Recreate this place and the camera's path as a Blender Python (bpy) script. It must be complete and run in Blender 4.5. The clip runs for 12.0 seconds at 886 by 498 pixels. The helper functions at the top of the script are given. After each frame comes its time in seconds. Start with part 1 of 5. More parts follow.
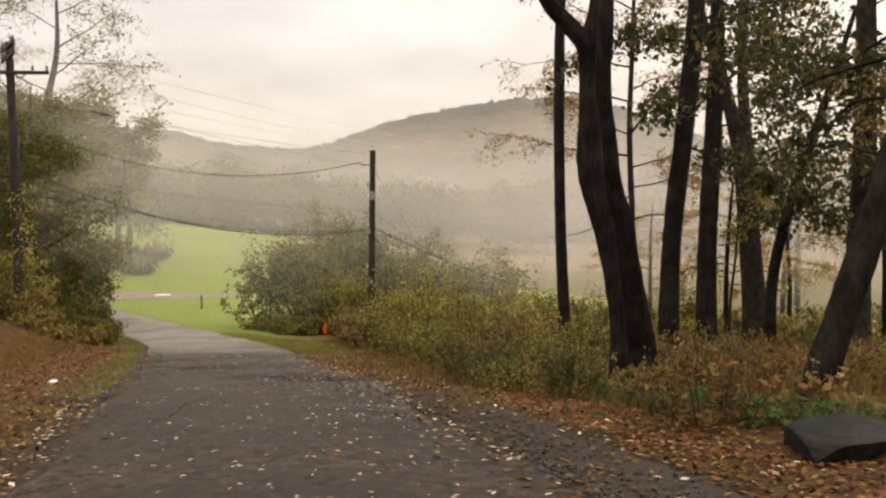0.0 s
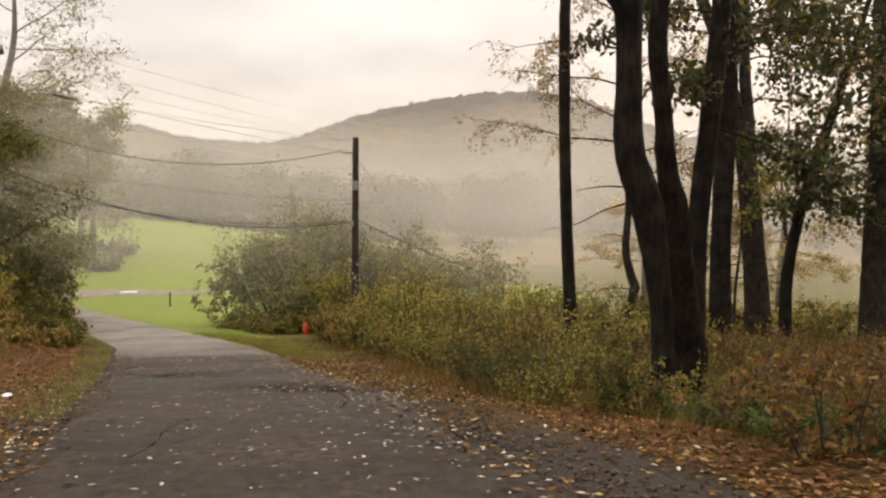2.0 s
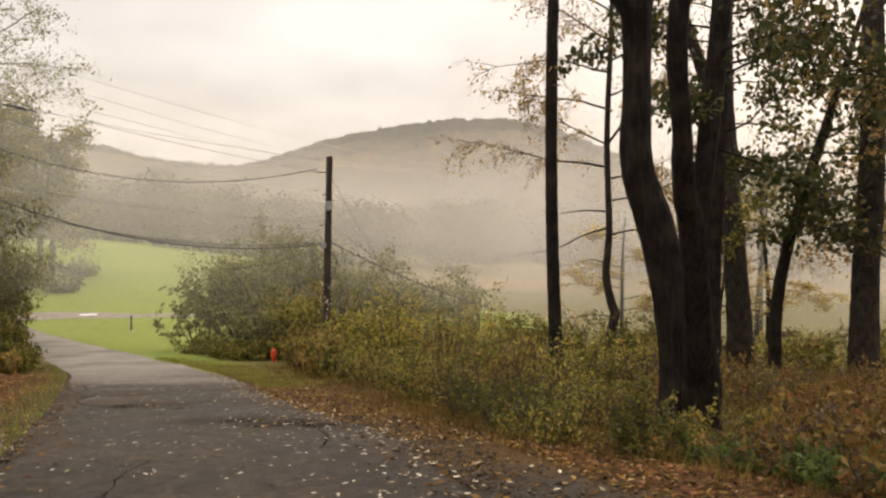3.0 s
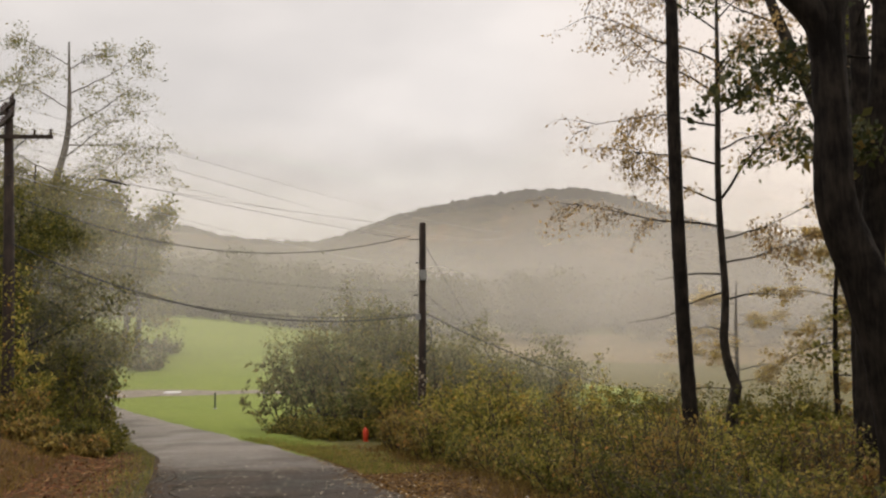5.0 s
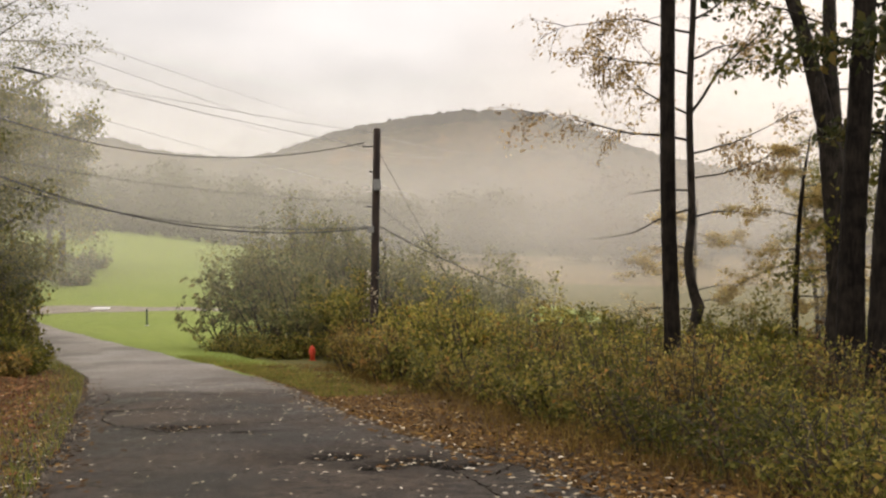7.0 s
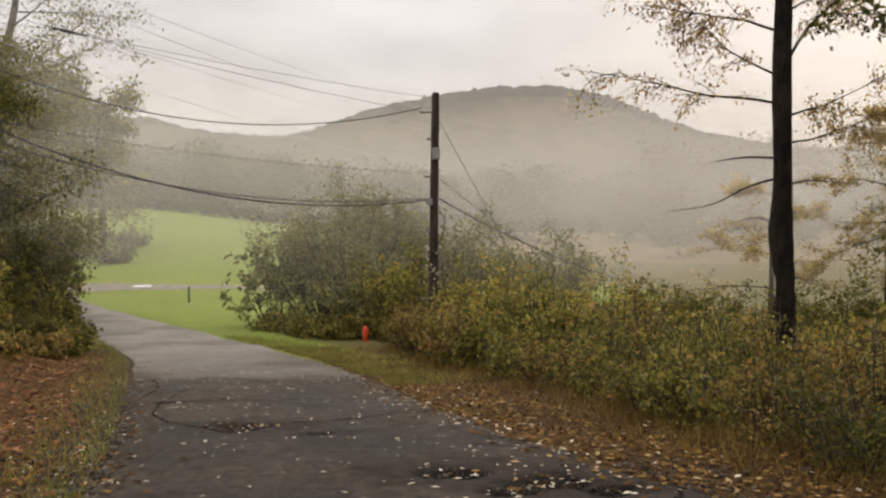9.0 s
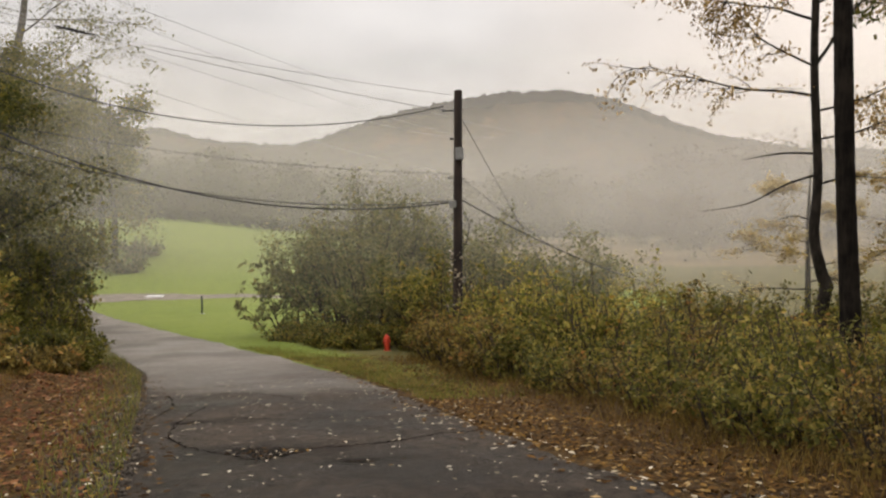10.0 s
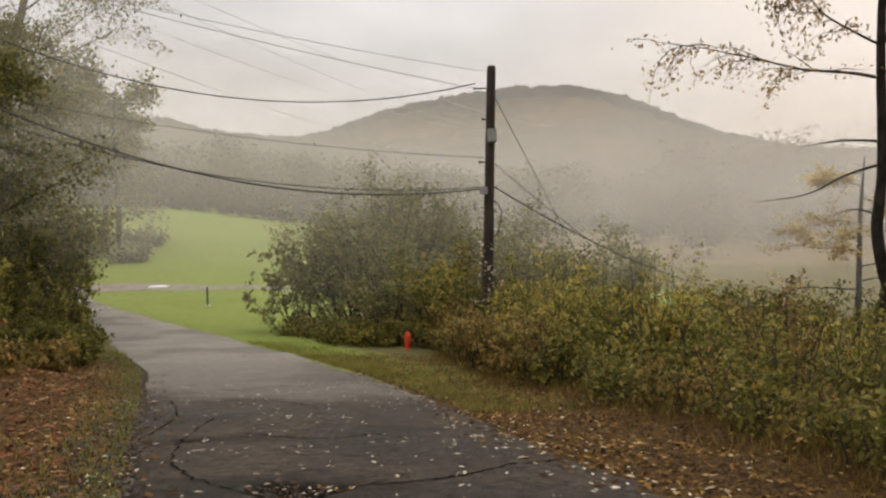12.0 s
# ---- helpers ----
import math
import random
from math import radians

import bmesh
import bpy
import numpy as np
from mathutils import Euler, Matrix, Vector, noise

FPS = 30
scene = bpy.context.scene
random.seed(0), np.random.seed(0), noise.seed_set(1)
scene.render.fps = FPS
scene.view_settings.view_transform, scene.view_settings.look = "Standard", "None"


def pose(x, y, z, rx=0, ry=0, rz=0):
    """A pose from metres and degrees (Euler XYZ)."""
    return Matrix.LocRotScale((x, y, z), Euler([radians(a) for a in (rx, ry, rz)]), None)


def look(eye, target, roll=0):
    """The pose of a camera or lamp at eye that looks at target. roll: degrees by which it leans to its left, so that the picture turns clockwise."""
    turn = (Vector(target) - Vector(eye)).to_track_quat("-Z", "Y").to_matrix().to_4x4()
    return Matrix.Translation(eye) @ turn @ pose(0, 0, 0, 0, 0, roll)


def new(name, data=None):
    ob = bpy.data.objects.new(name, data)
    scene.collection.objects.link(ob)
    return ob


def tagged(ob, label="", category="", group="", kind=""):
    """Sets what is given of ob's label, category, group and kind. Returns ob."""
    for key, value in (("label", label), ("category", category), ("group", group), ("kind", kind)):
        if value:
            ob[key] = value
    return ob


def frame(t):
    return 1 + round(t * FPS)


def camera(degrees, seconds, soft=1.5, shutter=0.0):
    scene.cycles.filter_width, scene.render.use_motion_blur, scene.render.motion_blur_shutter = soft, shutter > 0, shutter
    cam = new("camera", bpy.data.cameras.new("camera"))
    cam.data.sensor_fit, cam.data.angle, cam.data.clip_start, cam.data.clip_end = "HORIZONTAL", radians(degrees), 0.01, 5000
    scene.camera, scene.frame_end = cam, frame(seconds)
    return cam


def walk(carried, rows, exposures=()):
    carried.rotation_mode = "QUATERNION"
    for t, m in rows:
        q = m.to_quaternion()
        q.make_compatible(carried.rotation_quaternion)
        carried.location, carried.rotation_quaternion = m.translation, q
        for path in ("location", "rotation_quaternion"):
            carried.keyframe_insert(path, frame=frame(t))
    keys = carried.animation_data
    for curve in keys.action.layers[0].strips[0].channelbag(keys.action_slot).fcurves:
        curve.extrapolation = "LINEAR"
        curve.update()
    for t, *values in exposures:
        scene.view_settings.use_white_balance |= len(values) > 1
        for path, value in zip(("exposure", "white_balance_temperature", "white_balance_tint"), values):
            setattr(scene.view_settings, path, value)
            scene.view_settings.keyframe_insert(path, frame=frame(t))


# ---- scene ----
cam = camera(55.8, 12.0, soft=2.3)
METRES, EYE, TILT, LEAN, TURN = 12.5, 1.5, 0.0, 0.0, 0.0
ROWS = [
    (0.0, 0.0, 0.0, 0.0, -0.02, -1.79, 0.79),
    (0.5, -0.0147, 0.0405, -0.0028, -1.03, -1.85, 1.6),
    (1.0, -0.0343, 0.0754, -0.0042, -0.81, -2.52, 2.62),
    (1.5, -0.0463, 0.1151, -0.0071, -1.14, -2.62, 1.5),
    (2.0, -0.059, 0.1491, -0.0085, -2.19, -2.2, 0.99),
    (2.5, -0.0694, 0.1929, -0.0122, -4.6, -1.27, 0.25),
    (4.5, -0.1335, 0.3491, -0.0218, -1.12, 3.01, 1.15),
    (5.0, -0.1489, 0.3834, -0.0217, 0.55, 4.53, 1.37),
    (5.5, -0.1587, 0.4204, -0.0283, -0.02, 3.04, 0.43),
    (6.0, -0.1725, 0.4552, -0.0324, -1.74, 0.95, -0.28),
    (6.5, -0.1859, 0.4961, -0.0364, -3.24, -0.03, -0.1),
    (7.0, -0.2033, 0.5322, -0.0395, -3.95, -0.96, 0.46),
    (7.5, -0.22, 0.5675, -0.0425, -3.64, -1.51, -0.02),
    (9.5, -0.2788, 0.7299, -0.0564, -1.1, -2.51, 1.15),
    (10.0, -0.294, 0.7745, -0.0604, -0.92, -1.97, 1.4),
    (10.5, -0.3066, 0.8146, -0.0627, -1.08, -1.9, 1.1),
    (11.0, -0.3187, 0.8563, -0.0678, -0.88, -2.2, 0.8),
    (11.5, -0.3304, 0.8952, -0.0702, -1.11, -2.54, 0.78),
    (12.0, -0.344, 0.9334, -0.0736, -0.59, -2.35, 0.59),
]
walk(cam, [(t, pose(0, 0, EYE, TILT, LEAN, TURN) @ pose(METRES * x, METRES * y, METRES * z, 90 + pitch, roll, yaw)) for t, x, y, z, yaw, pitch, roll in ROWS],
     [(0, 0.40, 7150, 14), (2.5, 0.42, 7150, 14), (4.5, 0.16, 6900, 13), (5.0, 0.06, 6750, 13), (5.5, 0.10, 6700, 13), (6.0, 0.24, 6700, 13), (6.5, 0.32, 6700, 13), (7.0, 0.34, 6700, 13), (7.5, 0.29, 6700, 13), (9.5, 0.15, 6600, 12), (11, 0.08, 6600, 12), (12, 0.09, 6600, 12)])

# ---- world, sun, exposure ----

SUN_AZ, SUN_EL = 50.0, 32.0
world = bpy.data.worlds.new("overcast_sky")
scene.world = world
world.use_nodes = True


def build_sky(tree):
    N, L = tree.nodes, tree.links
    N.clear()
    out = N.new("ShaderNodeOutputWorld")
    bg = N.new("ShaderNodeBackground")
    sky = N.new("ShaderNodeTexSky")
    sky.sky_type, sky.sun_disc = "NISHITA", False
    sky.sun_elevation, sky.sun_rotation = radians(SUN_EL), radians(SUN_AZ)
    scale = N.new("ShaderNodeVectorMath")
    scale.operation, scale.inputs[3].default_value = "SCALE", 0.1
    L.new(sky.outputs[0], scale.inputs[0])
    co = N.new("ShaderNodeTexCoord")
    sep = N.new("ShaderNodeSeparateXYZ")
    L.new(co.outputs["Generated"], sep.inputs[0])
    # cloud sheet: flat layer seen in perspective
    up = N.new("ShaderNodeMath")
    up.operation, up.inputs[1].default_value = "ADD", 0.16
    L.new(sep.outputs[2], up.inputs[0])
    flat = N.new("ShaderNodeCombineXYZ")
    for i in (0, 1):
        d = N.new("ShaderNodeMath")
        d.operation = "DIVIDE"
        L.new(sep.outputs[i], d.inputs[0])
        L.new(up.outputs[0], d.inputs[1])
        L.new(d.outputs[0], flat.inputs[i])
    n1 = N.new("ShaderNodeTexNoise")
    n1.inputs["Scale"].default_value, n1.inputs["Detail"].default_value, n1.inputs["Roughness"].default_value = 0.75, 5, 0.5
    L.new(flat.outputs[0], n1.inputs["Vector"])
    ramp = N.new("ShaderNodeValToRGB")
    ramp.color_ramp.elements[0].position, ramp.color_ramp.elements[0].color = 0.36, (0.62, 0.605, 0.59, 1)
    ramp.color_ramp.elements[1].position, ramp.color_ramp.elements[1].color = 0.62, (0.88, 0.85, 0.82, 1)
    L.new(n1.outputs[0], ramp.inputs[0])
    # overcast sky: three times as bright overhead as at the horizon
    lift = N.new("ShaderNodeMapRange")
    lift.inputs["From Min"].default_value, lift.inputs["From Max"].default_value = 0.36, 1.0
    lift.inputs["To Min"].default_value, lift.inputs["To Max"].default_value = 1.0, 3.0
    L.new(sep.outputs[2], lift.inputs[0])
    mul = N.new("ShaderNodeVectorMath")
    mul.operation = "SCALE"
    L.new(ramp.outputs[0], mul.inputs[0])
    L.new(lift.outputs[0], mul.inputs[3])
    # thinner cloud round the sun, warm
    sun_dir = N.new("ShaderNodeVectorMath")
    sun_dir.operation = "DOT_PRODUCT"
    a, e = radians(SUN_AZ), radians(8)
    sun_dir.inputs[1].default_value = (math.sin(a) * math.cos(e), math.cos(a) * math.cos(e), math.sin(e))
    nrm = N.new("ShaderNodeVectorMath")
    nrm.operation = "NORMALIZE"
    L.new(co.outputs["Generated"], nrm.inputs[0])
    L.new(nrm.outputs[0], sun_dir.inputs[0])
    halo = N.new("ShaderNodeMapRange")
    halo.interpolation_type = "SMOOTHSTEP"
    halo.inputs["From Min"].default_value, halo.inputs["From Max"].default_value = 0.66, 1.0
    halo.inputs["To Max"].default_value = 1.0
    L.new(sun_dir.outputs["Value"], halo.inputs[0])
    warm = N.new("ShaderNodeMix")
    warm.data_type = "RGBA"
    warm.inputs[7].default_value = (1.04, 0.91, 0.80, 1)
    L.new(halo.outputs[0], warm.inputs[0])
    L.new(mul.outputs[0], warm.inputs[6])
    mix = N.new("ShaderNodeMix")
    mix.data_type = "RGBA"
    mix.inputs[0].default_value = 0.94
    L.new(scale.outputs[0], mix.inputs[6])
    L.new(warm.outputs[2], mix.inputs[7])
    L.new(mix.outputs[2], bg.inputs[0])
    bg.inputs[1].default_value = 1.0
    L.new(bg.outputs[0], out.inputs[0])


build_sky(world.node_tree)
sun = new("sun", bpy.data.lights.new("sun", "SUN"))
sun.data.energy, sun.data.angle, sun.data.color = 0.9, radians(25), (1.0, 0.94, 0.86)
sa, se = radians(SUN_AZ), radians(SUN_EL)
sun.matrix_world = look((60 * math.sin(sa) * math.cos(se), 60 * math.cos(sa) * math.cos(se), 60 * math.sin(se)), (0, 0, 0))


# ---- materials ----
def material(name):
    m = bpy.data.materials.new(name)
    m.use_nodes = True
    m.node_tree.nodes.clear()
    return m, m.node_tree.nodes, m.node_tree.links


def ramp_node(N, stops):
    r = N.new("ShaderNodeValToRGB")
    els = r.color_ramp.elements
    els[0].position, els[0].color = stops[0][0], (*stops[0][1], 1)
    els[1].position, els[1].color = stops[-1][0], (*stops[-1][1], 1)
    for p, c in stops[1:-1]:
        e = els.new(p)
        e.color = (*c, 1)
    return r


def noise_node(N, L, vec, scale, detail=4, rough=0.55):
    n = N.new("ShaderNodeTexNoise")
    n.inputs["Scale"].default_value, n.inputs["Detail"].default_value, n.inputs["Roughness"].default_value = scale, detail, rough
    if vec is not None:
        L.new(vec, n.inputs["Vector"])
    return n


def mix_color(N, L, fac, a, b, mode="MIX"):
    m = N.new("ShaderNodeMix")
    m.data_type, m.blend_type = "RGBA", mode
    for socket, v in ((0, fac), (6, a), (7, b)):
        if isinstance(v, (int, float)):
            m.inputs[socket].default_value = v
        elif isinstance(v, tuple):
            m.inputs[socket].default_value = (*v, 1)
        else:
            L.new(v, m.inputs[socket])
    return m.outputs[2]


def leaf_material(name, stops, trans=0.45, gloss=0.55, spec=0.18):
    """Leaves: each takes a colour of its own from the ramp."""
    m, N, L = material(name)
    out = N.new("ShaderNodeOutputMaterial")
    geo = N.new("ShaderNodeNewGeometry")
    r = ramp_node(N, stops)
    L.new(geo.outputs["Random Per Island"], r.inputs[0])
    tc = N.new("ShaderNodeTexCoord")
    big = noise_node(N, L, tc.outputs["Object"], 0.8, 3)
    tint = N.new("ShaderNodeHueSaturation")
    vr = N.new("ShaderNodeMapRange")
    vr.inputs["From Min"].default_value, vr.inputs["From Max"].default_value = 0.3, 0.7
    vr.inputs["To Min"].default_value, vr.inputs["To Max"].default_value = 0.7, 1.3
    L.new(big.outputs[0], vr.inputs[0])
    L.new(vr.outputs[0], tint.inputs["Value"])
    L.new(r.outputs[0], tint.inputs["Color"])
    bsdf = N.new("ShaderNodeBsdfPrincipled")
    bsdf.inputs["Roughness"].default_value = gloss
    bsdf.inputs["Specular IOR Level"].default_value = spec
    L.new(tint.outputs[0], bsdf.inputs["Base Color"])
    tr = N.new("ShaderNodeBsdfTranslucent")
    L.new(tint.outputs[0], tr.inputs["Color"])
    mx = N.new("ShaderNodeMixShader")
    mx.inputs[0].default_value = trans
    L.new(bsdf.outputs[0], mx.inputs[1])
    L.new(tr.outputs[0], mx.inputs[2])
    L.new(mx.outputs[0], out.inputs[0])
    return m


def solid_material(name, lo, hi, rough=0.7, scale=6.0, stretch=(1, 1, 1), bump=0.3, metal=0.0, spec=0.4):
    """Two colours broken up by coarse and fine noise, with relief."""
    m, N, L = material(name)
    out = N.new("ShaderNodeOutputMaterial")
    b = N.new("ShaderNodeBsdfPrincipled")
    tc = N.new("ShaderNodeTexCoord")
    mp = N.new("ShaderNodeMapping")
    mp.inputs["Scale"].default_value = stretch
    L.new(tc.outputs["Object"], mp.inputs[0])
    n1 = noise_node(N, L, mp.outputs[0], scale, 6, 0.65)
    n2 = noise_node(N, L, tc.outputs["Object"], scale * 0.15, 3)
    add = N.new("ShaderNodeMath")
    add.operation = "ADD"
    L.new(n1.outputs[0], add.inputs[0])
    L.new(n2.outputs[0], add.inputs[1])
    r = ramp_node(N, [(0.42, lo), (0.62, hi)])
    half = N.new("ShaderNodeMath")
    half.operation, half.inputs[1].default_value = "MULTIPLY", 0.5
    L.new(add.outputs[0], half.inputs[0])
    L.new(half.outputs[0], r.inputs[0])
    L.new(r.outputs[0], b.inputs["Base Color"])
    b.inputs["Roughness"].default_value, b.inputs["Metallic"].default_value = rough, metal
    b.inputs["Specular IOR Level"].default_value = spec
    bp = N.new("ShaderNodeBump")
    bp.inputs["Strength"].default_value, bp.inputs["Distance"].default_value = bump, 0.03
    L.new(n1.outputs[0], bp.inputs["Height"])
    L.new(bp.outputs[0], b.inputs["Normal"])
    L.new(b.outputs[0], out.inputs[0])
    return m


def ground_material():
    """Lawn, leaf litter, bare soil and rough meadow, blended by the sheet's own masks."""
    m, N, L = material("ground_cover")
    out = N.new("ShaderNodeOutputMaterial")
    b = N.new("ShaderNodeBsdfPrincipled")
    tc = N.new("ShaderNodeTexCoord")
    co = tc.outputs["Object"]
    fine, mid, big = noise_node(N, L, co, 26, 5, 0.7), noise_node(N, L, co, 2.2, 5), noise_node(N, L, co, 0.12, 4)
    lawn = mix_color(N, L, big.outputs[0], (0.135, 0.185, 0.032), (0.205, 0.24, 0.053))
    spot = ramp_node(N, [(0.35, (0.75, 0.78, 0.7)), (0.7, (1.15, 1.1, 1.05))])
    L.new(mid.outputs[0], spot.inputs[0])
    lawn = mix_color(N, L, 0.7, lawn, spot.outputs[0], "MULTIPLY")
    lr = ramp_node(N, [(0.3, (0.020, 0.012, 0.005)), (0.45, (0.05, 0.029, 0.009)), (0.58, (0.095, 0.053, 0.014)), (0.72, (0.15, 0.095, 0.03))])
    L.new(fine.outputs[0], lr.inputs[0])
    rough_r = ramp_node(N, [(0.3, (0.045, 0.05, 0.015)), (0.5, (0.10, 0.09, 0.03)), (0.7, (0.17, 0.13, 0.05))])
    L.new(fine.outputs[0], rough_r.inputs[0])
    soil_r = ramp_node(N, [(0.35, (0.018, 0.015, 0.012)), (0.65, (0.06, 0.048, 0.036))])
    L.new(fine.outputs[0], soil_r.inputs[0])
    masks = {}
    for key in ("lawn", "litter", "soil", "meadow"):
        at = N.new("ShaderNodeAttribute")
        at.attribute_name = key
        ad = N.new("ShaderNodeMath")
        ad.operation = "ADD"
        wob = N.new("ShaderNodeMath")
        wob.operation, wob.inputs[1].default_value = "MULTIPLY_ADD", 0.6
        wob.inputs[2].default_value = -0.3
        L.new(mid.outputs[0], wob.inputs[0])
        L.new(at.outputs["Fac"], ad.inputs[0])
        L.new(wob.outputs[0], ad.inputs[1])
        st = N.new("ShaderNodeMapRange")
        st.inputs["From Min"].default_value, st.inputs["From Max"].default_value = 0.3, 0.7
        L.new(ad.outputs[0], st.inputs[0])
        masks[key] = st.outputs[0]
    c = mix_color(N, L, masks["litter"], rough_r.outputs[0], lr.outputs[0])
    c = mix_color(N, L, masks["meadow"], c, (0.17, 0.13, 0.07))
    c = mix_color(N, L, masks["lawn"], c, lawn)
    c = mix_color(N, L, masks["soil"], c, soil_r.outputs[0])
    L.new(c, b.inputs["Base Color"])
    b.inputs["Roughness"].default_value, b.inputs["Specular IOR Level"].default_value = 0.85, 0.15
    bp = N.new("ShaderNodeBump")
    bp.inputs["Strength"].default_value, bp.inputs["Distance"].default_value = 0.6, 0.05
    L.new(fine.outputs[0], bp.inputs["Height"])
    L.new(bp.outputs[0], b.inputs["Normal"])
    L.new(b.outputs[0], out.inputs[0])
    return m


def asphalt_material():
    """Wet worn asphalt: damp patches, aggregate, silt in the holes."""
    m, N, L = material("wet_asphalt")
    out = N.new("ShaderNodeOutputMaterial")
    b = N.new("ShaderNodeBsdfPrincipled")
    tc = N.new("ShaderNodeTexCoord")
    co = tc.outputs["Object"]
    grit, mid, big = noise_node(N, L, co, 30, 6, 0.85), noise_node(N, L, co, 7, 9, 0.82), noise_node(N, L, co, 0.55, 4, 0.6)
    base = ramp_node(N, [(0.37, (0.009, 0.0074, 0.006)), (0.63, (0.066, 0.054, 0.043))])
    L.new(mid.outputs[0], base.inputs[0])
    patch = ramp_node(N, [(0.35, (0.5, 0.5, 0.5)), (0.65, (1.35, 1.3, 1.25))])
    L.new(big.outputs[0], patch.inputs[0])
    c = mix_color(N, L, 1.0, base.outputs[0], patch.outputs[0], "MULTIPLY")
    gr = ramp_node(N, [(0.36, (0.45, 0.45, 0.45)), (0.68, (1.9, 1.8, 1.7))])
    L.new(grit.outputs[0], gr.inputs[0])
    c = mix_color(N, L, 0.85, c, gr.outputs[0], "MULTIPLY")
    old_far = N.new("ShaderNodeAttribute")
    old_far.attribute_name = "old_far"
    # paler colour for the older stretch and, increasingly, for distance along the lane
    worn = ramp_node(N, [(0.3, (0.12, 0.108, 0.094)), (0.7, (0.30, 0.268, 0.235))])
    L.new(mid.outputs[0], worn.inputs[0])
    c = mix_color(N, L, old_far.outputs["Fac"], c, worn.outputs[0])
    hole = N.new("ShaderNodeAttribute")
    hole.attribute_name = "hole"
    c = mix_color(N, L, hole.outputs["Fac"], c, (0.011, 0.0095, 0.008))
    L.new(c, b.inputs["Base Color"])
    rr = N.new("ShaderNodeMapRange")
    rr.inputs["From Min"].default_value, rr.inputs["From Max"].default_value = 0.35, 0.65
    rr.inputs["To Min"].default_value, rr.inputs["To Max"].default_value = 0.45, 0.68
    L.new(big.outputs[0], rr.inputs[0])
    L.new(rr.outputs[0], b.inputs["Roughness"])
    dull = N.new("ShaderNodeMapRange")
    dull.inputs["To Min"].default_value, dull.inputs["To Max"].default_value = 0.10, 0.01
    L.new(hole.outputs["Fac"], dull.inputs[0])
    L.new(dull.outputs[0], b.inputs["Specular IOR Level"])
    bp = N.new("ShaderNodeBump")
    bp.inputs["Strength"].default_value, bp.inputs["Distance"].default_value = 0.8, 0.02
    L.new(grit.outputs[0], bp.inputs["Height"])
    bp2 = N.new("ShaderNodeBump")
    bp2.inputs["Strength"].default_value, bp2.inputs["Distance"].default_value = 0.12, 0.04
    L.new(mid.outputs[0], bp2.inputs["Height"])
    L.new(bp.outputs[0], bp2.inputs["Normal"])
    L.new(bp2.outputs[0], b.inputs["Normal"])
    L.new(b.outputs[0], out.inputs[0])
    return m


def mist_material(name, density, color=(0.95, 0.912, 0.848)):
    """Drifting droplets: a thin veil that scatters the light falling on it, densest between two heights."""
    m, N, L = material(name)
    out = N.new("ShaderNodeOutputMaterial")
    tc = N.new("ShaderNodeTexCoord")
    at = N.new("ShaderNodeAttribute")
    at.attribute_name = "veil"
    n = noise_node(N, L, tc.outputs["Object"], 0.025, 4, 0.5)
    r = N.new("ShaderNodeMapRange")
    r.inputs["From Min"].default_value, r.inputs["From Max"].default_value = 0.25, 0.75
    r.inputs["To Min"].default_value, r.inputs["To Max"].default_value = 0.55 * density, 1.35 * density
    L.new(n.outputs[0], r.inputs[0])
    k = N.new("ShaderNodeMath")
    k.operation = "MULTIPLY"
    L.new(r.outputs[0], k.inputs[0])
    L.new(at.outputs["Fac"], k.inputs[1])
    df, tl, tp = N.new("ShaderNodeBsdfDiffuse"), N.new("ShaderNodeBsdfTranslucent"), N.new("ShaderNodeBsdfTransparent")
    df.inputs[0].default_value = tl.inputs[0].default_value = (*color, 1)
    half = N.new("ShaderNodeMixShader")
    half.inputs[0].default_value = 0.5
    L.new(df.outputs[0], half.inputs[1])
    L.new(tl.outputs[0], half.inputs[2])
    mx = N.new("ShaderNodeMixShader")
    L.new(k.outputs[0], mx.inputs[0])
    L.new(tp.outputs[0], mx.inputs[1])
    L.new(half.outputs[0], mx.inputs[2])
    L.new(mx.outputs[0], out.inputs[0])
    return m


GROUND = ground_material()
ASPHALT = asphalt_material()
GRAVEL = solid_material("pale_gravel", (0.13, 0.11, 0.085), (0.26, 0.22, 0.17), 0.8, 9)
BARK_DARK = solid_material("wet_dark_bark", (0.008, 0.0066, 0.0054), (0.030, 0.024, 0.0185), 0.85, 20, (1, 1, 0.14), 1.0, spec=0.08)
BARK_GREY = solid_material("grey_brown_bark", (0.016, 0.0135, 0.011), (0.052, 0.043, 0.034), 0.85, 18, (1, 1, 0.2), 1.0, spec=0.1)
# light grey-brown bark, paler still with the mist's haze put into its colour
BARK_HAZED = solid_material("pale_hazed_bark", (0.07, 0.06, 0.05), (0.18, 0.16, 0.135), 0.85, 14, (1, 1, 0.2), 0.8, spec=0.1)
TWIG = solid_material("brown_twigs", (0.03, 0.022, 0.015), (0.075, 0.055, 0.036), 0.85, 12, bump=0.2)
POLE_WOOD = solid_material("creosoted_pole_wood", (0.018, 0.012, 0.009), (0.055, 0.036, 0.026), 0.8, 14, (1, 1, 0.06), 0.5)
GREY_METAL = solid_material("weathered_grey_metal", (0.22, 0.22, 0.21), (0.36, 0.36, 0.34), 0.5, 10, bump=0.1, metal=0.3)
DARK_METAL = solid_material("dark_line_hardware", (0.012, 0.012, 0.012), (0.04, 0.038, 0.036), 0.5, 20, bump=0.1)
WIRE_MAT = solid_material("black_cable_sheath", (0.012, 0.012, 0.012), (0.025, 0.024, 0.023), 0.6, 20, bump=0.05)
